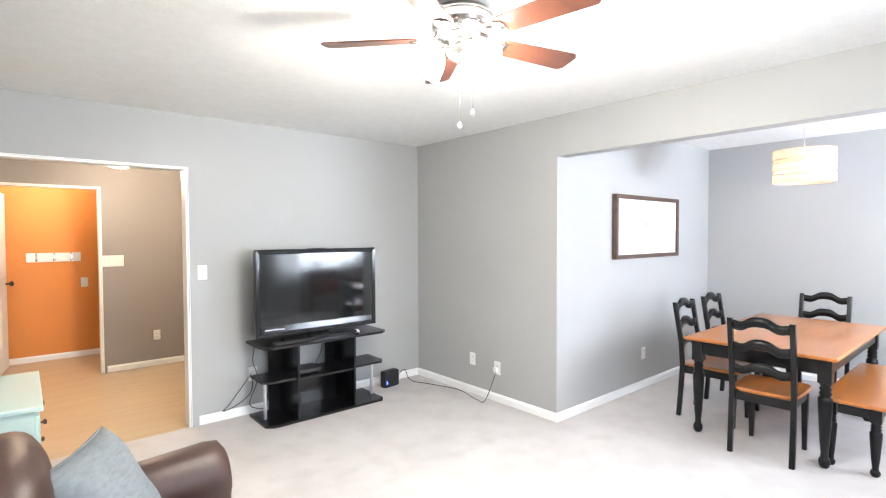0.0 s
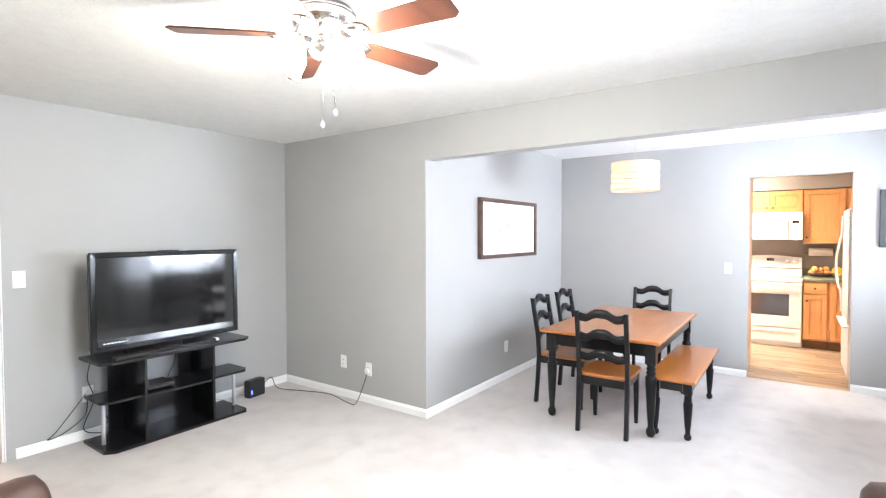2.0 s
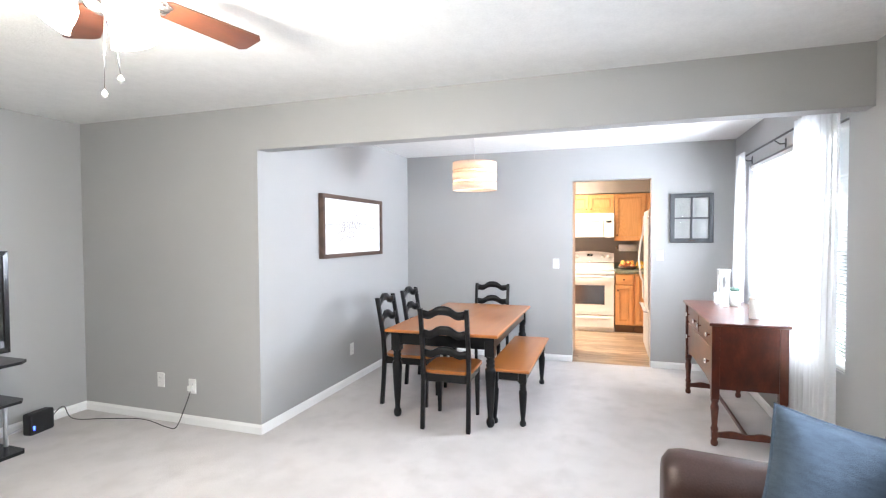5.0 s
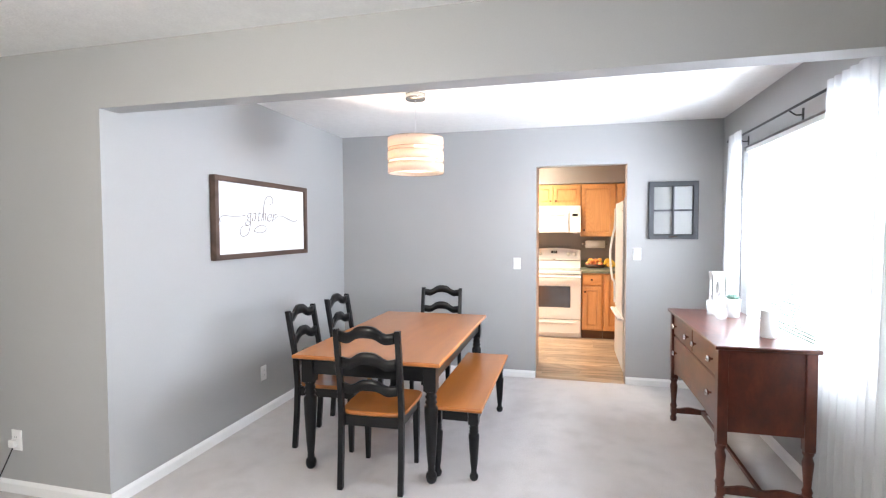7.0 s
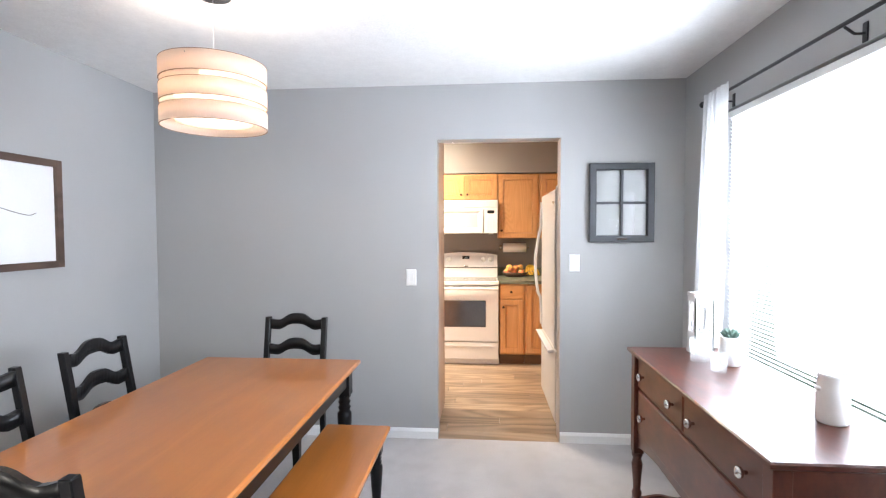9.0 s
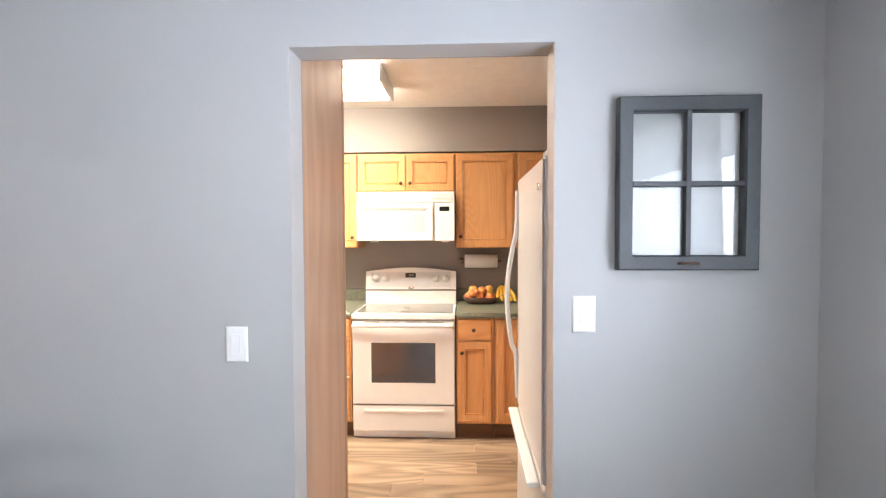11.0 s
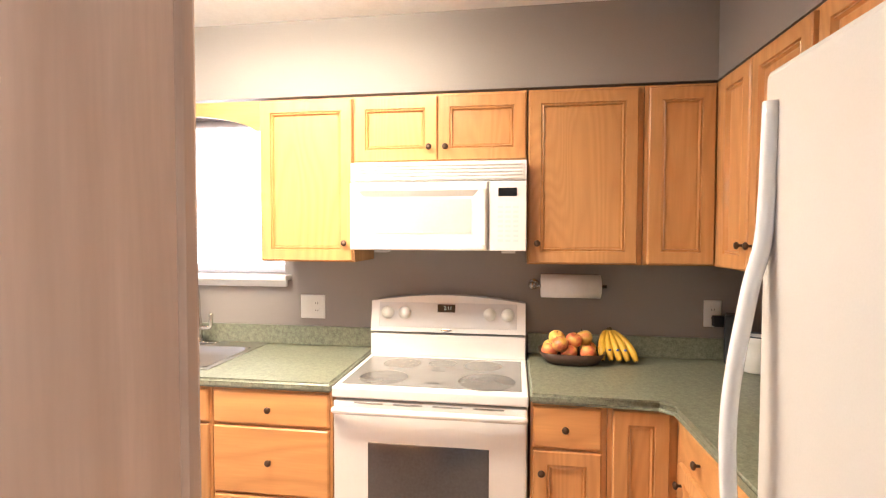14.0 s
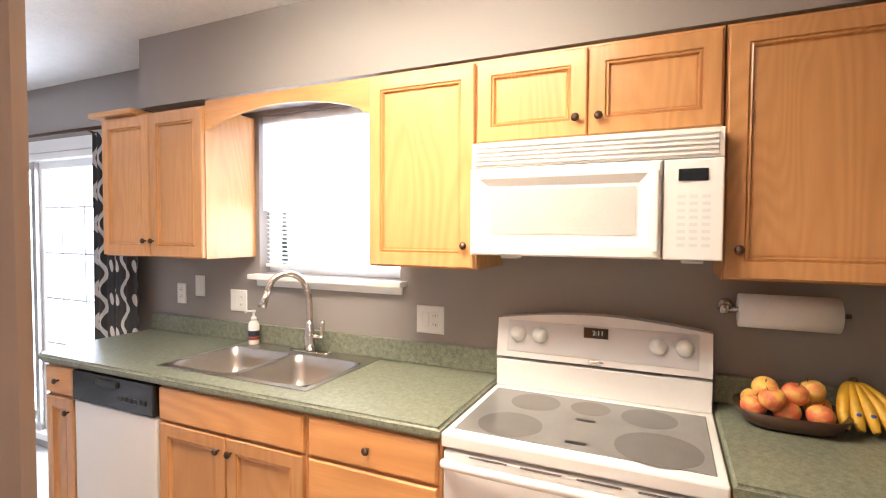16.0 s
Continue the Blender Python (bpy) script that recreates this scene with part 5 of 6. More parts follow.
oc = thing("wall_cabinet", pose(0, 0, 0), "honey oak cabinet above the fridge", "cabinet", "oak wall cabinets")
part("body", boxes((7.62, 8.578, -0.758, -0.412, 1.86, 2.12)), OAK, oc)
for u0, u1 in ((7.63, 8.09), (8.10, 8.57)):
    cab_door(oc, "+y", -0.4115, u0, u1, 1.866, 2.108, (8.06 if u0 < 8 else 8.13, 1.90))

val = thing("valance", pose(0, 0, 0), "arched oak valance over the kitchen window", "valance")
bm = bmesh.new()
n = 32
lo = []
for k in range(n + 1):
    s = k / n
    y = 1.562 + (2.473 - 1.562) * s
    e = abs(2 * s - 1)
    lo.append((y, 2.005 + 0.06 * max(0.0, math.cos(math.pi / 2 * min(1, e / 0.86))) ** 0.7 - (0.02 if e > 0.9 else 0)))
prism(bm, [(1.562, 2.12), (2.473, 2.12)] + lo[::-1], facing("-x", 9.31), 0, 0.02)
part("board", bm, OAK_H, val)

# base cabinets
BF, BT = 8.985, 0.882


def base_cabinet(y0, y1, fronts, label, z1=BT):
    c = thing("base_cabinet", pose(0, 0, 0), label, "cabinet", "oak base cabinets")
    part("body", boxes((BF, 9.598, y0, y1, 0.10, z1)) if z1 > 0.8 else boxes((BF, 9.598, y0, y1, 0.10, z1), (BF, BF + 0.02, y0, y1, z1, BT)), OAK, c)
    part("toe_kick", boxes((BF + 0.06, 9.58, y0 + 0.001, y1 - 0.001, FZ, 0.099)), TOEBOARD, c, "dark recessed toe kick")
    for u0, u1, v0, v1, flat, k in fronts:
        up = BT - 0.862
        cab_door(c, "-x", BF - 0.0005, u0, u1, v0 + (up if v0 > 0.2 else 0), v1 + up, k and (k[0], k[1] + up), flat)
    return c


base_cabinet(2.955, 3.185, ((2.965, 3.175, 0.725, 0.852, True, (3.07, 0.79)), (2.965, 3.175, 0.12, 0.710, False, (2.995, 0.65))), "narrow honey oak end base cabinet")
base_cabinet(1.622, 2.385, ((1.632, 2.375, 0.720, 0.852, True, None), (1.632, 2.000, 0.12, 0.708, False, (1.972, 0.655)), (2.007, 2.375, 0.12, 0.708, False, (2.035, 0.655))), "honey oak sink base cabinet with two doors", 0.70)
base_cabinet(1.104, 1.618, ((1.114, 1.608, 0.720, 0.852, True, (1.361, 0.786)), (1.114, 1.608, 0.435, 0.708, True, (1.361, 0.572)), (1.114, 1.608, 0.12, 0.423, True, (1.361, 0.272))), "honey oak three-drawer base cabinet")
base_cabinet(0.055, 0.330, ((0.075, 0.320, 0.700, 0.852, True, (0.205, 0.776)), (0.075, 0.320, 0.12, 0.688, False, (0.290, 0.61))), "narrow honey oak base cabinet with drawer")
base_cabinet(-0.19, 0.052, ((-0.16, 0.035, 0.12, 0.852, False, None),), "honey oak corner base cabinet")
sb = thing("base_cabinet", pose(0, 0, 0), "honey oak base cabinet along the side wall", "cabinet", "oak base cabinets")
part("body", boxes((8.06, 8.984, -0.758, -0.19, 0.10, BT)), OAK, sb)
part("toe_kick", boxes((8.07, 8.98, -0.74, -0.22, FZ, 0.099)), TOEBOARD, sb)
for u0, u1 in ((8.07, 8.50), (8.51, 8.90)):
    cab_door(sb, "+y", -0.1895, u0, u1, 0.74, 0.872, ((u0 + u1) / 2, 0.806), True)
    cab_door(sb, "+y", -0.1895, u0, u1, 0.12, 0.728, (u1 - 0.03, 0.66))

# worktops
CT = 0.922


def slab(parent, outline, seams=()):
    """A laminate slab with a rolled edge; ends that meet another slab stay square."""
    bm = prism(bmesh.new(), outline, facing("+z", CT - 0.038), 0, 0.038)
    es = []
    for e in bm.edges:
        a, b = e.verts[0].co, e.verts[1].co
        joint = any(abs(a.y - y) < 1e-4 and abs(b.y - y) < 1e-4 for y in seams)
        if abs(a.z - b.z) < 1e-6 and not joint and abs(a.x - b.x) + abs(a.y - b.y) > 1e-6 and not (a.x > 9.59 and b.x > 9.59):
            es.append(e)
    bmesh.ops.bevel(bm, geom=es, offset=0.010, segments=3, affect="EDGES")
    return part("slab", bm, COUNTER, parent)


def backsplash(parent, *d):
    part("backsplash", boxes(d, bevel=0.004), COUNTER, parent, "green laminate upstand")


FR = 8.955
wt = thing("countertop", pose(0, 0, 0), "green mottled laminate countertop round the sink", "countertop")
slab(wt, ((FR, 2.49), (9.598, 2.49), (9.598, 3.30), (9.10, 3.30), (FR + 0.02, 3.26), (FR, 3.20)), (2.49,))
slab(wt, ((FR, 1.102), (9.598, 1.102), (9.598, 1.71), (FR, 1.71)), (1.71,))
slab(wt, ((FR, 1.71), (9.08, 1.71), (9.08, 2.49), (FR, 2.49)), (1.71, 2.49))
slab(wt, ((9.552, 1.71), (9.598, 1.71), (9.598, 2.49), (9.552, 2.49)), (1.71, 2.49))
backsplash(wt, 9.575, 9.598, 1.104, 3.29, CT + 0.0005, CT + 0.10)
wt = thing("countertop", pose(0, 0, 0), "green mottled laminate corner countertop", "countertop")
slab(wt, ((9.598, 0.333), (FR, 0.333), (FR, -0.12), (8.91, -0.165), (8.05, -0.165), (8.05, -0.758), (9.598, -0.758)))
backsplash(wt, 9.575, 9.598, -0.734, 0.331, CT + 0.0005, CT + 0.10)
backsplash(wt, 8.06, 9.598, -0.758, -0.735, CT + 0.0005, CT + 0.10)

# sink
sink = thing("sink", pose(0, 0, 0), "double-bowl stainless steel sink set in the counter", "sink")
K0, K1, KX0, KX1 = 1.69, 2.51, 9.055, 9.572
SX, SB, YD = 9.09, 9.465, 2.10
bm = bmesh.new()
zz = CT + 0.004
bowls = ((K0 + 0.03, YD - 0.016, SX, SB), (YD + 0.016, K1 - 0.03, SX, SB))


def strip(x0, x1, y0, y1):
    box(bm, x0, x1, y0, y1, CT + 0.0005, zz)


strip(KX0, SX, K0, K1)
strip(SB, KX1, K0, K1)
strip(SX, SB, K0, K0 + 0.03)
strip(SX, SB, YD - 0.016, YD + 0.016)
strip(SX, SB, K1 - 0.03, K1)
part("rim", bm, STEEL, sink, "stainless rim")
for y0, y1, x0, x1 in bowls:
    bm = bmesh.new()
    rings = []
    for inset, z, rr in ((-0.004, zz + 0.001, 0.05), (0.0, zz - 0.004, 0.05), (0.010, CT - 0.05, 0.055), (0.016, CT - 0.15, 0.06), (0.05, CT - 0.175, 0.05), (0.12, CT - 0.178, 0.02)):
        ring = []
        hx, hy = (x1 - x0) / 2 - inset, (y1 - y0) / 2 - inset
        r = min(rr, hx * 0.9, hy * 0.9)
        for qx, qy, a0 in ((1, 1, 0), (-1, 1, 90), (-1, -1, 180), (1, -1, 270)):
            for k in range(6):
                a = radians(a0 + 90 * k / 5)
                ring.append(bm.verts.new(((x0 + x1) / 2 + qx * (hx - r) + r * math.cos(a), (y0 + y1) / 2 + qy * (hy - r) + r * math.sin(a), z)))
        rings.append(ring)
    for a, b in zip(rings, rings[1:]):
        for i in range(24):
            bm.faces.new((a[i], a[(i + 1) % 24], b[(i + 1) % 24], b[i])).smooth = True
    bm.faces.new(rings[-1])
    bowl = part("bowl", bm, STEEL, sink, "stainless steel bowl")
    part("drain", turned(((0.04, 0.0), (0.036, 0.004), (0.02, 0.001), (0.0, 0.0)), 20, pose((x0 + x1) / 2, (y0 + y1) / 2, CT - 0.176)), CHROME, bowl)

faucet = thing("faucet", pose(9.525, 2.06, CT + 0.005) @ Matrix.Scale(0.94, 4), "brushed nickel gooseneck faucet at the sink", "faucet")
part("deck_plate", blob(bmesh.new(), (0, 0, 0.004), (0.03, 0.13, 0.006), 3, 24, 8), NICKEL, faucet)
part("body", turned(((0.027, 0.005), (0.026, 0.05), (0.028, 0.09), (0.020, 0.14), (0.014, 0.17)), 20), NICKEL, faucet)
part("spout", tube(bmesh.new(), smooth_line(((0, 0, 0.16), (0, 0.004, 0.28), (-0.02, 0.03, 0.375), (-0.075, 0.075, 0.41), (-0.13, 0.115, 0.385), (-0.155, 0.13, 0.33))), 0.0165, 12), NICKEL, faucet, "arched spout")
part("spray_head", tube(bmesh.new(), ((-0.153, 0.129, 0.335), (-0.168, 0.14, 0.28), (-0.180, 0.148, 0.245)), 0.018, 14, (0.014, 0.018, 0.023)), NICKEL, faucet)
part("lever", tube(bmesh.new(), smooth_line(((0.0, -0.02, 0.085), (-0.005, -0.06, 0.085), (-0.01, -0.085, 0.10), (-0.012, -0.092, 0.17))), 0.0115, 10, None), NICKEL, faucet, "side lever")
soap = thing("soap_bottle", pose(9.54, 2.435, CT + 0.005), "clear soap pump bottle with a printed label", "soap bottle")
part("bottle", turned(((0.026, 0), (0.028, 0.005), (0.028, 0.10), (0.020, 0.118), (0.012, 0.122)), 20), CERAMIC, soap)
part("label", turned(((0.0288, 0.024), (0.0288, 0.040)), 20, cap=False), mat("orange_blue_label", (0.30, 0.06, 0.02), 0.5, second=(0.03, 0.04, 0.12)), soap, "orange and navy label")
part("label_band", turned(((0.0289, 0.041), (0.0289, 0.072)), 20, cap=False), mat("navy_label", (0.03, 0.035, 0.07), 0.5), soap, "navy label band")
part("pump", tube(turned(((0.014, 0.122), (0.014, 0.140), (0.006, 0.143), (0.006, 0.165), (0.011, 0.166), (0.011, 0.175)), 14), ((0, 0, 0.171), (-0.02, 0.02, 0.171), (-0.03, 0.03, 0.165)), 0.005, 8), PLASTIC, soap, "white pump")

# dishwasher
dw = thing("dishwasher", pose(0, 0, 0), "white dishwasher with a black control panel", "dishwasher")
part("body", boxes((9.0, 9.57, 2.392, 2.95, FZ, 0.70), (9.0, 9.06, 2.392, 2.95, 0.70, 0.88)), MATTEBLACK, dw)
part("door_panel", boxes((8.965, 8.9995, 2.395, 2.947, 0.20, 0.735), bevel=0.004), APPLIANCE, dw, "white door panel")
ctrl = part("control_panel", boxes((8.955, 8.9995, 2.395, 2.947, 0.742, 0.878), bevel=0.006), BLACKPLASTIC, dw, "glossy black control panel")
for k in range(6):
    part("button", boxes((8.951, 8.956, 2.44 + k * 0.03, 2.462 + k * 0.03, 0.785, 0.805), bevel=0.001), MATTEBLACK, ctrl)
part("latch", boxes((8.945, 8.956, 2.62, 2.76, 0.835, 0.86), bevel=0.003), MATTEBLACK, ctrl)
part("kick_plate", boxes((8.99, 8.9995, 2.395, 2.947, 0.02, 0.17), bevel=0.002), APPLIANCE, dw)

# stove
Y0, Y1, XF = 0.337, 1.097, 8.955
stove = thing("stove", pose(0, 0, 0), "white freestanding electric range with a grey glass cooktop", "stove")
part("body", boxes((XF + 0.045, 9.56, Y0 + 0.002, Y1 - 0.002, FZ + 0.004, 0.868)), APPLIANCE, stove)
part("cooktop_frame", boxes((XF, 9.50, Y0, Y1, 0.869, 0.912), bevel=0.007), APPLIANCE, stove, "white enamel cooktop frame")
glass_top = part("cooktop", panel(bmesh.new(), facing("+z", 0.910), XF + 0.045, 9.435, Y0 + 0.025, Y1 - 0.025, ((0, 0), (0, 0.004), (0.002, 0.0052))), COOKTOP, stove, "grey ceramic glass")
for bx, by, r in ((9.10, 0.50, 0.115), (9.10, 0.925, 0.10), (9.33, 0.53, 0.085), (9.33, 0.90, 0.085), (9.345, 0.715, 0.065)):
    part("burner", prism(bmesh.new(), [(bx + r * math.cos(math.pi * k / 24), by + r * math.sin(math.pi * k / 24)) for k in range(48)], facing("+z", 0.9152), 0, 0.0004), BURNER, glass_top, "dark printed burner ring")
for bx in (9.045, 9.23):
    part("print_mark", boxes((bx - 0.010, bx + 0.010, 0.685, 0.745, 0.9153, 0.9159)), MATTEBLACK, glass_top)
oven = part("oven_door", boxes((XF + 0.005, XF + 0.042, Y0 + 0.006, Y1 - 0.006, 0.245, 0.858), bevel=0.006), APPLIANCE, stove, "white oven door")
part("window", panel(bmesh.new(), facing("-x", XF + 0.0052), Y0 + 0.145, Y1 - 0.145, 0.405, 0.70, ((0, 0), (0.003, 0.002), (0.012, 0.0025))), OVENGLASS, oven, "dark oven window")
bm = bmesh.new()
path = smooth_line([(XF + 0.006, Y0 + 0.02, 0.82), (XF - 0.022, Y0 + 0.05, 0.828), (XF - 0.032, (Y0 + Y1) / 2, 0.832), (XF - 0.022, Y1 - 0.05, 0.828), (XF + 0.006, Y1 - 0.02, 0.82)])
tube(bm, path, 0.014, 10)
part("handle", bm, APPLIANCE, oven, "white bar handle")
vent = bmesh.new()
for k in range(2):
    for s in range(4):
        box(vent, XF + 0.0035, XF + 0.0062, Y0 + 0.09 + s * 0.155, Y0 + 0.205 + s * 0.155, 0.850 + k * 0.003, 0.8510 + k * 0.003)
part("vent", vent, MATTEBLACK, oven, "dark vent slots")
drw = part("storage_drawer", boxes((XF + 0.008, XF + 0.042, Y0 + 0.006, Y1 - 0.006, 0.045, 0.235), bevel=0.006), APPLIANCE, stove)
part("pull", boxes((XF + 0.001, XF + 0.009, Y0 + 0.09, Y1 - 0.09, 0.185, 0.205), bevel=0.003), APPLIANCE, drw)
bm = bmesh.new()
n = 20
outline = [(Y0 + 0.004, 1.03)] + [(Y0 + 0.004 + (Y1 - Y0 - 0.008) * k / n, 1.176 + 0.032 * math.sin(math.pi * k / n)) for k in range(n + 1)] + [(Y1 - 0.004, 1.03)]
a = [bm.verts.new((9.475 + (v - 1.03) * 0.16, u, v)) for u, v in outline]
b = [bm.verts.new((9.56, u, v)) for u, v in outline]
bm.faces.new(a), bm.faces.new(b)
for i in range(len(a)):
    bm.faces.new((a[i], a[(i + 1) % len(a)], b[(i + 1) % len(a)], b[i]))
bg = part("backguard", bm, APPLIANCE, stove, "white backguard")
part("backguard_base", boxes((9.475, 9.56, Y0 + 0.004, Y1 - 0.004, 0.9125, 1.018), bevel=0.003), APPLIANCE, stove)
slope = math.degrees(math.atan(0.16))
bgm = pose(9.475, 0, 1.03, 0, slope, 0)
bm = panel(bmesh.new(), facing("-x", 0.0), Y0 + 0.045, Y1 - 0.045, 0.022, 0.143, ((0, -0.004), (0, 0.0015), (0.003, 0.0025)))
bmesh.ops.transform(bm, matrix=bgm, verts=bm.verts[:])
part("control_panel", bm, PALEGREY, bg, "pale grey control panel")
for ky in (0.425, 0.51, 0.925, 1.01):
    part("control_knob", turned(((0.030, 0), (0.030, 0.006), (0.024, 0.010), (0.021, 0.026), (0.0, 0.029)), 24, bgm @ pose(-0.0025, ky, 0.092, 0, -90)), PLASTIC, bg, "white control knob")
bm = panel(bmesh.new(), facing("-x", 0.0), 0.676, 0.762, 0.098, 0.136, ((0, 0.001), (0, 0.0045), (0.002, 0.005)))
bmesh.ops.transform(bm, matrix=bgm, verts=bm.verts[:])
part("clock", bm, BLACKPLASTIC, bg, "black clock display")
words("clock_digits", "2:11", 0.024, bgm @ pose(-0.0055, 0.712, 0.117) @ pose(0, 0, 0, 90, 0, -90), DISPLAY, bg, 0.0003)
part("badge", blob(bmesh.new(), (9.4735, 0.717, 1.042), (0.004, 0.028, 0.008), 2, 16, 8), CHROME, bg)

# microwave over the range
mw = thing("microwave", pose(0, 0, 0), "white over-the-range microwave with a vent grille", "microwave")
MX, M0, M1, MB, MT = 9.205, 0.345, 1.105, 1.437, 1.816
part("body", boxes((MX + 0.03, 9.598, M0, M1, MB, MT), bevel=0.004), APPLIANCE, mw)
grille = part("grille", boxes((MX + 0.012, MX + 0.0295, M0, M1, 1.732, MT), bevel=0.003), APPLIANCE, mw)
for k in range(5):
    part("grille_slat", boxes((MX + 0.004, MX + 0.0115, M0 + 0.015, M1 - 0.015, 1.739 + k * 0.0145, 1.748 + k * 0.0145), bevel=0.002), APPLIANCE, grille)
mdoor = part("door", panel(bmesh.new(), facing("-x", MX + 0.0295), 0.505, M1, MB, 1.728, ((0, 0), (0, 0.026), (0.006, 0.032), (0.035, 0.034), (0.062, 0.016), (0.066, 0.016))), APPLIANCE, mw, "white moulded door")
part("window", panel(bmesh.new(), facing("-x", MX + 0.0130), 0.575, M1 - 0.07, MB + 0.072, 1.656, ((0, 0), (0, 0.002))), MWGLASS, mdoor, "pale screened door window")
part("handle", boxes((MX - 0.018, MX - 0.004, 0.512, 0.530, MB + 0.02, 1.70), bevel=0.005), APPLIANCE, mdoor, "vertical door handle")
mp = part("control_panel", boxes((MX, MX + 0.029, M0, 0.500, MB, 1.728), bevel=0.005), APPLIANCE, mw)
part("display", boxes((MX - 0.003, MX + 0.001, 0.385, 0.462, 1.665, 1.70), bevel=0.001), BLACKPLASTIC, mp, "dark display")
keys = [(r, c) for r in range(8) for c in range(3)]
for r, c in keys:
    part("key", boxes((MX - 0.0012, MX + 0.001, 0.378 + c * 0.032, 0.400 + c * 0.032, 1.615 - r * 0.020, 1.625 - r * 0.020)), PALEGREY, mp)
for y in (0.42, 0.98):
    part("under_lamp", boxes((9.25, 9.31, y - 0.03, y + 0.03, MB - 0.012, MB - 0.001), bevel=0.004), PALEGREY, mw)

# fridge
F0, F1, FY = 7.14, 8.01, -0.012
fridge = thing("refrigerator", pose(0, 0, 0), "white bottom-freezer refrigerator with curved handles", "refrigerator")
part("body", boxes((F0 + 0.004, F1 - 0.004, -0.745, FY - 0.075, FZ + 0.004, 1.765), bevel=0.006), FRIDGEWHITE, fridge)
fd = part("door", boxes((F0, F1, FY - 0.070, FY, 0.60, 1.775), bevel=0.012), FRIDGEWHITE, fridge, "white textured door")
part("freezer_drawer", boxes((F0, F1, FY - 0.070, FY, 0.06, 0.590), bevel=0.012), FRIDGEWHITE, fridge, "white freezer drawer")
part("handle", tube(bmesh.new(), smooth_line(((F1 - 0.035, FY + 0.004, 1.72), (F1 - 0.035, FY + 0.010, 1.52), (F1 - 0.035, FY + 0.030, 1.42), (F1 - 0.035, FY + 0.055, 1.25), (F1 - 0.035, FY + 0.055, 1.10),
                                                  (F1 - 0.035, FY + 0.035, 0.93), (F1 - 0.035, FY + 0.010, 0.86), (F1 - 0.035, FY + 0.004, 0.64))), 0.013, 12), APPLIANCE, fd, "white bowed handle")
part("freezer_handle", boxes((F0 + 0.06, F1 - 0.02, FY + 0.001, FY + 0.05, 0.565, 0.588), bevel=0.008), APPLIANCE, fridge, "white horizontal handle")
part("badge", blob(bmesh.new(), (7.275, FY + 0.001, 1.678), (0.024, 0.004, 0.014), 2, 20, 8), NICKEL, fd, "oval chrome badge")
part("hinge_cap", boxes((F0 + 0.01, F0 + 0.10, FY - 0.065, FY - 0.01, 1.776, 1.80), bevel=0.008), APPLIANCE, fridge)
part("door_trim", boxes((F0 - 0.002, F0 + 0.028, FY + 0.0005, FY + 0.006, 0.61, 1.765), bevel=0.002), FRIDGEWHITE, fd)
part("dent_mark", blob(bmesh.new(), (7.165, FY + 0.001, 1.42), (0.006, 0.002, 0.008), 2, 10, 6), PALEGREY, fd)

# pantry beside the doorway
pan = thing("pantry_cabinet", pose(0, 0, 0.0), "tall pantry cabinet with pale limed side panel by the doorway", "cabinet")
part("side_panel", boxes((EAST + 0.131, 7.747, 0.848, 0.866, FZ, 2.46)), PANTRY, pan, "pale limed wood side panel")
part("face_frame", boxes((7.748, 7.80, 0.846, 0.895, FZ, 2.46), bevel=0.015), PANTRY, pan, "rounded face frame edge")
part("body", boxes((EAST + 0.131, 7.747, 0.867, 1.50, FZ, 2.46)), PANTRY, pan)
for v0, v1 in ((0.12, 1.40), (1.42, 2.40)):
    cab_door(pan, "+x", 7.748, 0.90, 1.49, v0, v1, (1.46, 1.30 if v0 < 1 else 1.52))
# kitchen ceiling light
kl = thing("ceiling_light_panel", pose(0, 0, 0), "lit rectangular fluorescent ceiling fixture", "ceiling light")
for y0, y1 in ((0.745, 0.762), (1.958, 1.975)):
    part("end_cap", boxes((8.275, 8.765, y0, y1, 2.385, 2.479), bevel=0.004), WHITE, kl, "white metal end cap")
part("base", boxes((8.30, 8.74, 0.7625, 1.9575, 2.455, 2.479)), WHITE, kl)
part("lens", panel(bmesh.new(), facing("-z", 2.454), 8.28, 8.76, 0.763, 1.957, ((0, 0), (0, 0.045), (0.02, 0.062))), LIGHTLENS, kl, "lit wraparound acrylic lens")

# paper towel
pt = thing("paper_towel_holder", pose(0, 0, 0), "white paper towel roll on a nickel wall holder", "paper towel")
part("roll", turned(((0.012, 0), (0.055, 0), (0.055, 0.27), (0.012, 0.27)), 36, pose(9.51, 0.0, 1.262, -90)), PAPER, pt, "white paper roll")
part("rod", tube(bmesh.new(), ((9.51, -0.03, 1.262), (9.51, 0.305, 1.262)), 0.008, 10), NICKEL, pt)
for y in (0.30,):
    part("mount", tube(turned(((0.026, 0), (0.026, 0.006), (0.012, 0.012)), 18, pose(9.599, y, 1.262, 0, -90)), ((9.59, y, 1.262), (9.51, y, 1.262)), 0.009, 10), NICKEL, pt)
part("end_knob", blob(bmesh.new(), (9.51, 0.312, 1.262), (0.018, 0.016, 0.018), n=14, m=10), NICKEL, pt)

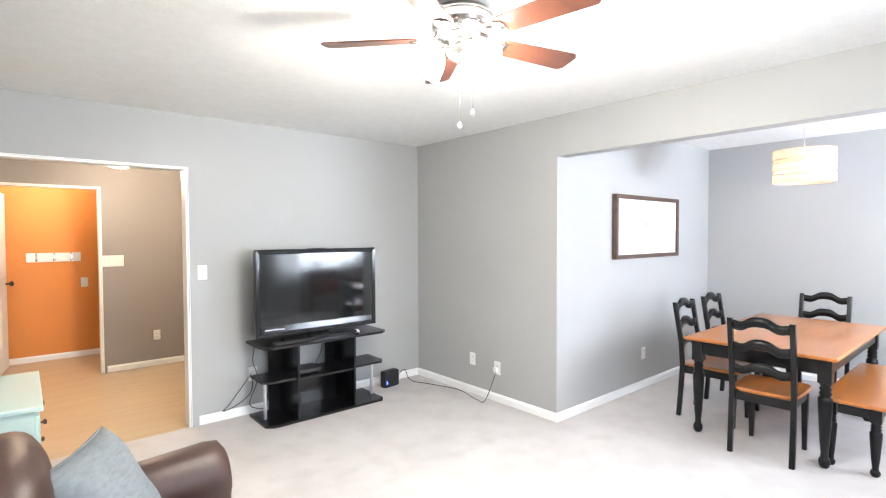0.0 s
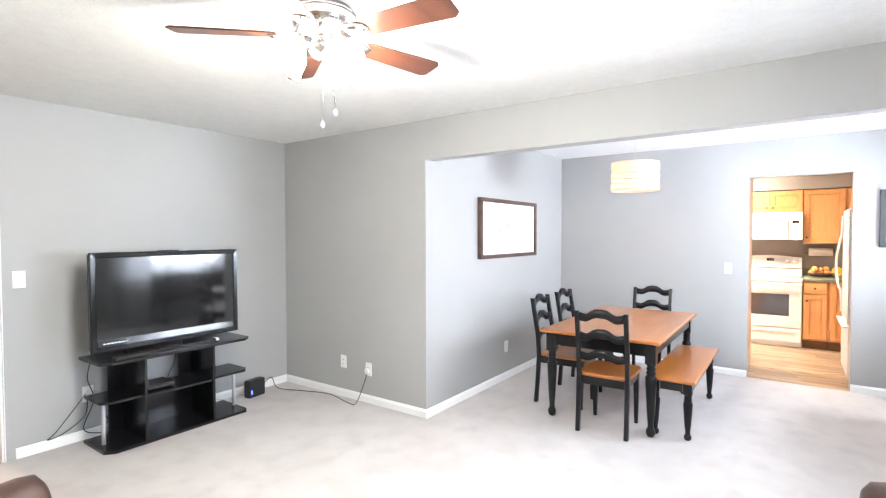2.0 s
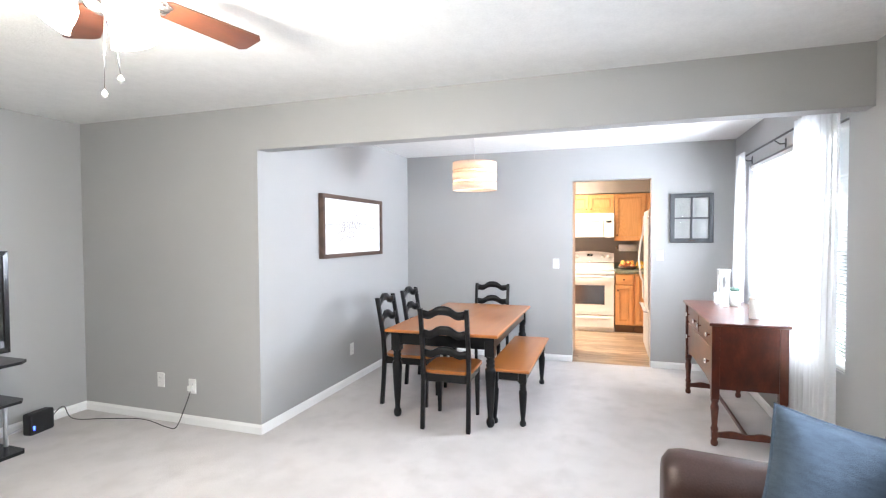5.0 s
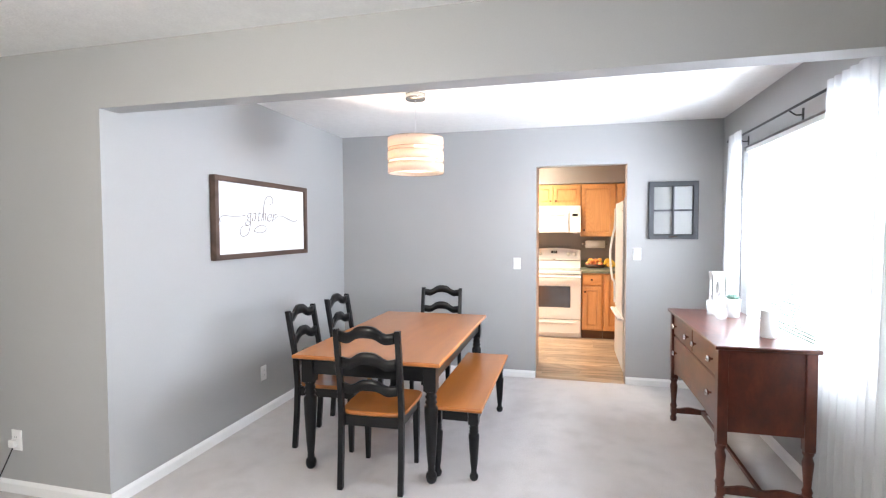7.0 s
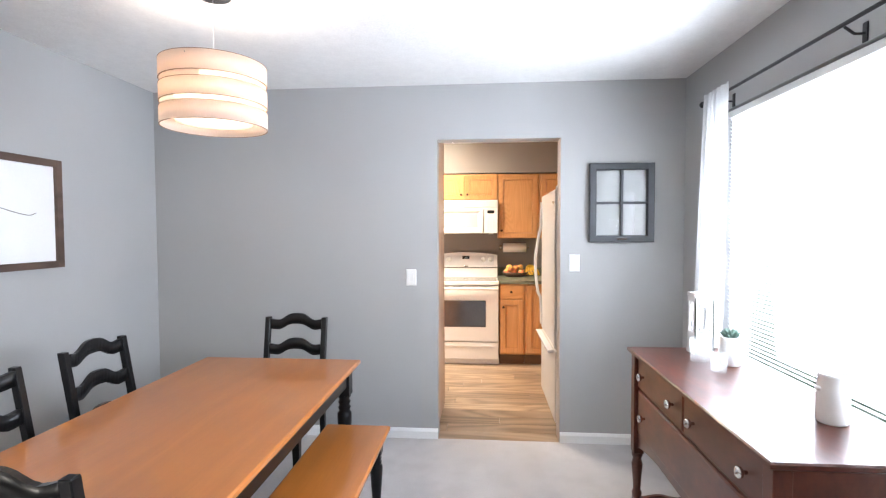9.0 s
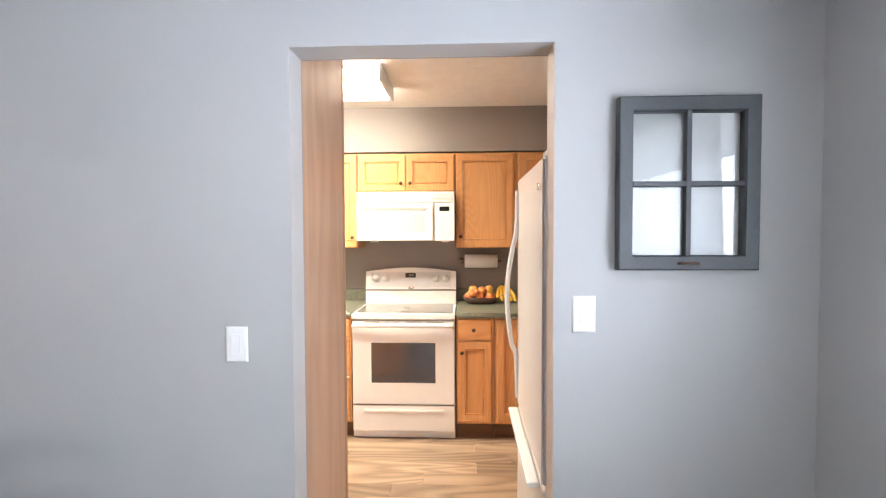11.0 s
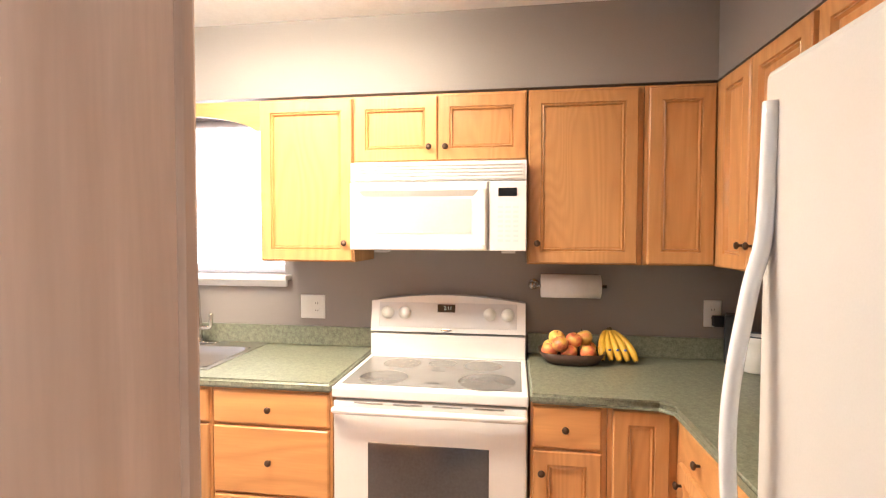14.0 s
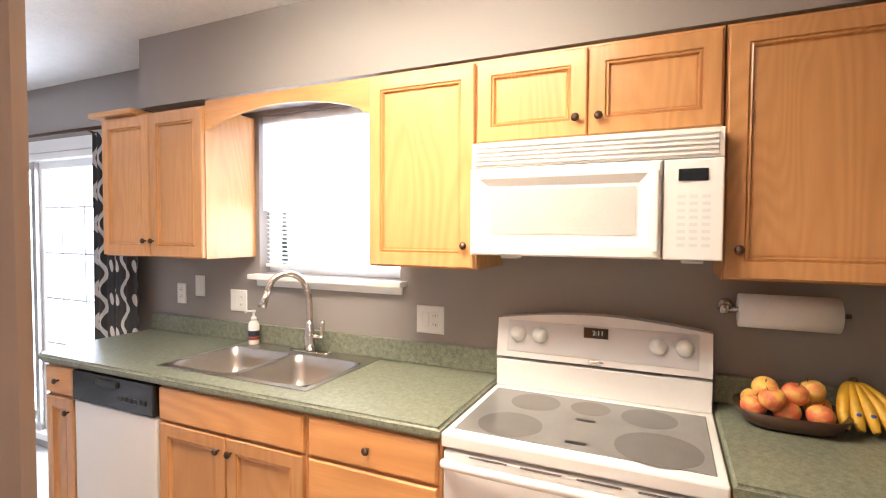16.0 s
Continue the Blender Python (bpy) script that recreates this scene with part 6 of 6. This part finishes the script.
# fruit
bowl = thing("fruit_bowl", pose(9.44, 0.135, CT + 0.001), "dark wooden fruit bowl on the counter", "bowl")
bm = bmesh.new()
rings = []
for sx, sy, z in ((0.075, 0.10, 0.0), (0.09, 0.12, 0.010), (0.115, 0.150, 0.055), (0.108, 0.143, 0.055), (0.08, 0.11, 0.016), (0.03, 0.04, 0.012)):
    rings.append([bm.verts.new((sx * math.copysign(abs(math.cos(a)) ** 0.6, math.cos(a)), sy * math.copysign(abs(math.sin(a)) ** 0.6, math.sin(a)), z)) for a in [2 * math.pi * k / 36 for k in range(36)]])
for a, b in zip(rings, rings[1:]):
    for i in range(36):
        bm.faces.new((a[i], a[(i + 1) % 36], b[(i + 1) % 36], b[i])).smooth = True
bm.faces.new(rings[0]), bm.faces.new(rings[-1])
part("bowl_body", bm, DARKBOWL, bowl)
fruit = ((9.40, 0.235, 0.058, 1), (9.47, 0.225, 0.060, 0), (9.39, 0.15, 0.055, 1), (9.47, 0.14, 0.052, 1), (9.40, 0.065, 0.052, 1), (9.475, 0.055, 0.055, 0), (9.44, 0.20, 0.108, 0), (9.42, 0.125, 0.104, 1), (9.455, 0.075, 0.110, 0), (9.37, 0.19, 0.095, 1))
for fx, fy, fz, red in fruit:
    ap = thing("apple", pose(fx, fy, CT + fz, 20 * math.sin(fx * 90), 25 * math.sin(fy * 70), fx * 900), "red and yellow apple in the fruit bowl" if red else "yellow blushed apple in the fruit bowl", "apple", "fruit in the bowl")
    part("flesh", turned([(0.0, 0.030)] + [(0.036 * math.sin(t) * (1 + 0.08 * math.cos(t)) + 0.001, 0.034 * math.cos(t) - 0.004 * (abs(math.cos(t)) > 0.93)) for t in [math.pi * k / 14 for k in range(1, 14)]] + [(0.0, -0.029)], 20, cap=False), APPLE if red else PEACH, ap)
    part("stalk", tube(bmesh.new(), ((0, 0, 0.026), (0.002, 0.001, 0.042)), 0.0014, 6), STEM, ap)
ban = thing("banana_bunch", pose(9.50, -0.050, CT + 0.001) @ Matrix.Scale(0.84, 4), "bunch of ripe yellow bananas on the counter", "bananas")
for k in range(5):
    q = k - 2
    pts = [(0.045, 0.0 - 0.006 * q, 0.150), (0.015, 0.0 - 0.016 * q, 0.140), (-0.035, -0.01 - 0.031 * q, 0.105), (-0.075, -0.02 - 0.040 * q, 0.062), (-0.100, -0.028 - 0.043 * q, 0.022)]
    line = smooth_line(pts, 5)
    nb = len(line)
    rad = [0.0075 + 0.0125 * math.sin(math.pi * min(1, max(0.0, i / (nb - 1) - 0.03) * 1.0)) ** 0.45 for i in range(nb)]
    b = part("banana", tube(bmesh.new(), line, 0.018, 7, rad), BANANA, ban, "yellow banana")
    part("tip", blob(bmesh.new(), pts[-1], (0.006, 0.006, 0.007), n=8, m=6), STEM, b)
    if k in (1, 2, 3):
        part("sticker", blob(bmesh.new(), Vector(pts[3]) + Vector((-0.014, 0, 0.014)), (0.004, 0.009, 0.006), n=10, m=6), BLUELABEL, b, "blue oval sticker")
part("stem", tube(bmesh.new(), ((0.038, 0, 0.146), (0.055, 0, 0.166)), 0.014, 8), STEM, ban, "brown stem")

# corner things
spk = thing("smart_speaker", pose(9.50, -0.585, CT + 0.001, 0, 0, -18), "tall black square tower speaker on the counter", "speaker")
part("body", boxes((-0.042, 0.042, -0.042, 0.042, 0.004, 0.226), bevel=0.008), MATTEBLACK, spk)
part("base", boxes((-0.038, 0.038, -0.038, 0.038, 0, 0.004)), BLACKPLASTIC, spk)
part("top_panel", boxes((-0.036, 0.036, -0.036, 0.036, 0.2262, 0.228), bevel=0.001), BLACKPLASTIC, spk, "glossy black top")
jug = thing("enamel_jug", pose(9.40, -0.632, CT + 0.001, 0, 0, -27) @ Matrix.Scale(1.04, 4), "white enamel pitcher with a blue rim on the counter", "pitcher")
part("body", turned(((0.055, 0), (0.062, 0.005), (0.060, 0.07), (0.052, 0.12), (0.057, 0.145), (0.053, 0.145), (0.048, 0.12), (0.055, 0.07), (0.05, 0.012), (0.0, 0.012)), 28), CERAMIC, jug)
part("handle", tube(bmesh.new(), smooth_line(((0.02, -0.052, 0.125), (0.03, -0.095, 0.115), (0.03, -0.095, 0.06), (0.02, -0.058, 0.03))), 0.007, 10), CERAMIC, jug)
part("spout", tube(bmesh.new(), ((0, 0.045, 0.12), (0, 0.066, 0.142)), 0.016, 10, (0.02, 0.010)), CERAMIC, jug)
part("rim", turned(((0.0568, 0.1455), (0.0585, 0.148), (0.0568, 0.1505), (0.0535, 0.148)), 28, cap=False), mat("navy_enamel", (0.03, 0.04, 0.08), 0.3), jug, "dark rim")

wall_plate("-x", 9.60, 3.045, 1.15, "outlet")
wall_plate("-x", 9.60, 2.895, 1.20, "switch")
wall_plate("-x", 9.60, 2.60, 1.135, "both", 0.118)
wall_plate("-x", 9.60, 1.445, 1.122, "both", 0.135, 0.125)
wall_plate("-x", 9.60, -0.525, 1.135, "outlet", 0.078, 0.125)
ad = thing("power_adapter", pose(9.588, -0.545, 1.105), "black power adapter in the outlet", "adapter")
part("body", boxes((-0.035, 0, -0.028, 0.028, -0.025, 0.025), bevel=0.004), MATTEBLACK, ad)

tin = thing("small_box", pose(9.42, 3.08, 2.131), "small dark box on top of the cabinet", "box")
part("body", boxes((-0.03, 0.03, -0.04, 0.04, 0, 0.025), bevel=0.003), MATTEBLACK, tin)

# patio door, curtain
pd = tagged(new("door_patio"), "white sliding patio door with grid bars", "door", kind="structure")
face = facing("-x", 9.70)
part("door_frame", panel(bmesh.new(), face, SLIDER[0] + 0.002, SLIDER[1] - 0.002, SLIDER[2], SLIDER[3] - 0.002, ((0, 0), (0, 0.10), (0.045, 0.10), (0.045, 0)), back=False, fill=False), WHITE, pd)
for k, (u0, u1) in enumerate(((3.83, 4.60), (4.58, 5.40))):
    fx = facing("-x", 9.66 if k else 9.69)
    leaf = part("door_leaf", panel(bmesh.new(), fx, u0, u1, 0.06, 1.99, ((0, 0), (0, 0.03), (0.05, 0.03), (0.055, 0.02), (0.055, 0)), back=False, fill=False), STEEL if k else WHITE, pd, "white sliding leaf")
    for j in range(1, 3):
        u = u0 + (u1 - u0) * j / 3
        part("grid_bar", panel(bmesh.new(), fx, u - 0.007, u + 0.007, 0.10, 1.95, ((0, 0.008), (0, 0.018))), WHITE, leaf)
    for j in range(1, 6):
        v = 0.06 + 1.93 * j / 6
        part("grid_bar", panel(bmesh.new(), fx, u0 + 0.05, u1 - 0.05, v - 0.007, v + 0.007, ((0, 0.009), (0, 0.019))), WHITE, leaf)
    part("pane", panel(bmesh.new(), fx, u0 + 0.05, u1 - 0.05, 0.11, 1.94, ((0, 0.011), (0, 0.015))), WINGLASS, leaf).visible_shadow = False
structure("trim_patio_door", boxes((9.585, 9.6, 3.70, 3.78, FZ, 2.12), (9.585, 9.6, 5.45, 5.53, FZ, 2.12), (9.585, 9.6, 3.78, 5.45, 2.04, 2.12), bevel=0.002), WHITE, "white door casing")


def pattern_cloth():
    """Charcoal cloth with rows of white ogee drops."""
    m = mat("charcoal_ogee_cloth", (0.045, 0.047, 0.055), 0.9, vary=0.2, scale=30, fine=200, bump=0.3)
    nt = m.node_tree
    b = nt.nodes["Principled BSDF"]
    uv = nt.nodes.new("ShaderNodeUVMap")
    sep = nt.nodes.new("ShaderNodeSeparateXYZ")
    nt.links.new(uv.outputs[0], sep.inputs[0])

    def op(kind, a, b_=None, c=None):
        n = nt.nodes.new("ShaderNodeMath")
        n.operation = kind
        for i, v in enumerate((a, b_, c)):
            if v is None:
                continue
            if isinstance(v, (int, float)):
                n.inputs[i].default_value = v
            else:
                nt.links.new(v, n.inputs[i])
        return n.outputs[0]
    u, v = sep.outputs[0], sep.outputs[1]
    wave = op("MULTIPLY", op("SINE", op("MULTIPLY", v, 2 * math.pi / 0.20)), 0.020)
    du = op("PINGPONG", op("ADD", u, wave), 0.055)
    band = op("LESS_THAN", du, 0.011)
    vv = op("ABSOLUTE", op("SUBTRACT", op("FRACT", op("DIVIDE", v, 0.20)), 0.5))
    uu = op("ABSOLUTE", op("SUBTRACT", op("FRACT", op("DIVIDE", op("ADD", u, op("MULTIPLY", wave, 0.3)), 0.11)), 0.5))
    drop = op("LESS_THAN", op("ADD", op("POWER", op("MULTIPLY", vv, 4.0), 2.0), op("POWER", op("MULTIPLY", uu, 5.5), 2.0)), 0.55)
    both = op("MAXIMUM", band, drop)
    mix = nt.nodes.new("ShaderNodeMix")
    mix.data_type = "RGBA"
    mix.inputs["B"].default_value = (0.62, 0.62, 0.62, 1)
    old = b.inputs["Base Color"].links[0].from_socket
    nt.links.new(both, mix.inputs["Factor"])
    nt.links.new(old, mix.inputs["A"])
    nt.links.new(mix.outputs["Result"], b.inputs["Base Color"])
    return m


cur = thing("patterned_curtain", pose(0, 0, 0), "charcoal curtain with white ogee pattern beside the patio door", "curtain")
bm = sheet(bmesh.new(), 9.50, 3.30, 3.68, 0.04, 2.10, 0.030, 4.5, axis="x", n=70, m=20)
layer = bm.loops.layers.uv.new("UVMap")
for f in bm.faces:
    for l in f.loops:
        l[layer].uv = ((l.vert.co.y - 3.30) * 1.8, l.vert.co.z)
part("cloth", bm, pattern_cloth(), cur)
rod2 = thing("curtain_rod", pose(0, 0, 0), "dark metal curtain rod above the patio door", "curtain rod")
part("bar", tube(bmesh.new(), ((9.50, 3.25, 2.13), (9.50, 5.70, 2.13)), 0.011, 10), BRONZE, rod2)
for y in (3.72, 5.6):
    part("bracket", tube(bmesh.new(), ((9.60, y, 2.11), (9.53, y, 2.11), (9.50, y, 2.118)), 0.007, 8), BRONZE, rod2)

# sheer behind the kitchen blind
ks = thing("sheer_curtain", pose(0, 0, 0), "thin white sheer valance at the kitchen window", "curtain")
part("cloth", sheet(bmesh.new(), 9.618, KWIN[0] + 0.01, KWIN[1] - 0.01, 1.62, 2.112, 0.006, 9, axis="x", n=60, m=4), SHEER, ks)

# outdoors
shed = thing("neighbour_house", pose(40, 6, -0.25), "pale sided house across the lawn", "house")
part("wall", boxes((-4, 4, -7, 7, 0, 3)), SIDING, shed)
bm = bmesh.new()
prism(bm, ((-4.5, 3.0), (4.5, 3.0), (0, 5.5)), facing("+y", -7.4), 0, 14.8)
part("roof", bm, mat("grey_shingle", (0.10, 0.10, 0.10), 0.9, vary=0.2, scale=6), shed)

# kitchen floor planks
kf = bpy.data.objects["floor_kitchen"]
PL, PW = 1.10, 0.148
plank_mesh = None
x = EAST + 0.0
rng = random.Random(11)
while x < 9.05:
    y = -0.80 - rng.random() * PL
    while y < 3.4:
        if y + PL > -0.75:
            y0, y1 = max(y, -0.755), y + PL - 0.002
            if plank_mesh is None:
                pb = panel(bmesh.new(), facing("+z", 0.0), 0.0008, PW - 0.0008, 0, PL - 0.002, ((0, 0), (0, 0.0095), (0.0015, 0.011)))
                ob = part("plank", pb, PLANK, kf)
                plank_mesh = ob.data
            else:
                ob = new("plank", plank_mesh)
                ob.parent = kf
            ob.matrix_local = pose(x, y0, FZ - 0.0115) @ Matrix.Diagonal((1, (y1 - y0) / (PL - 0.002), 1, 1))
        y += PL
    x += PW
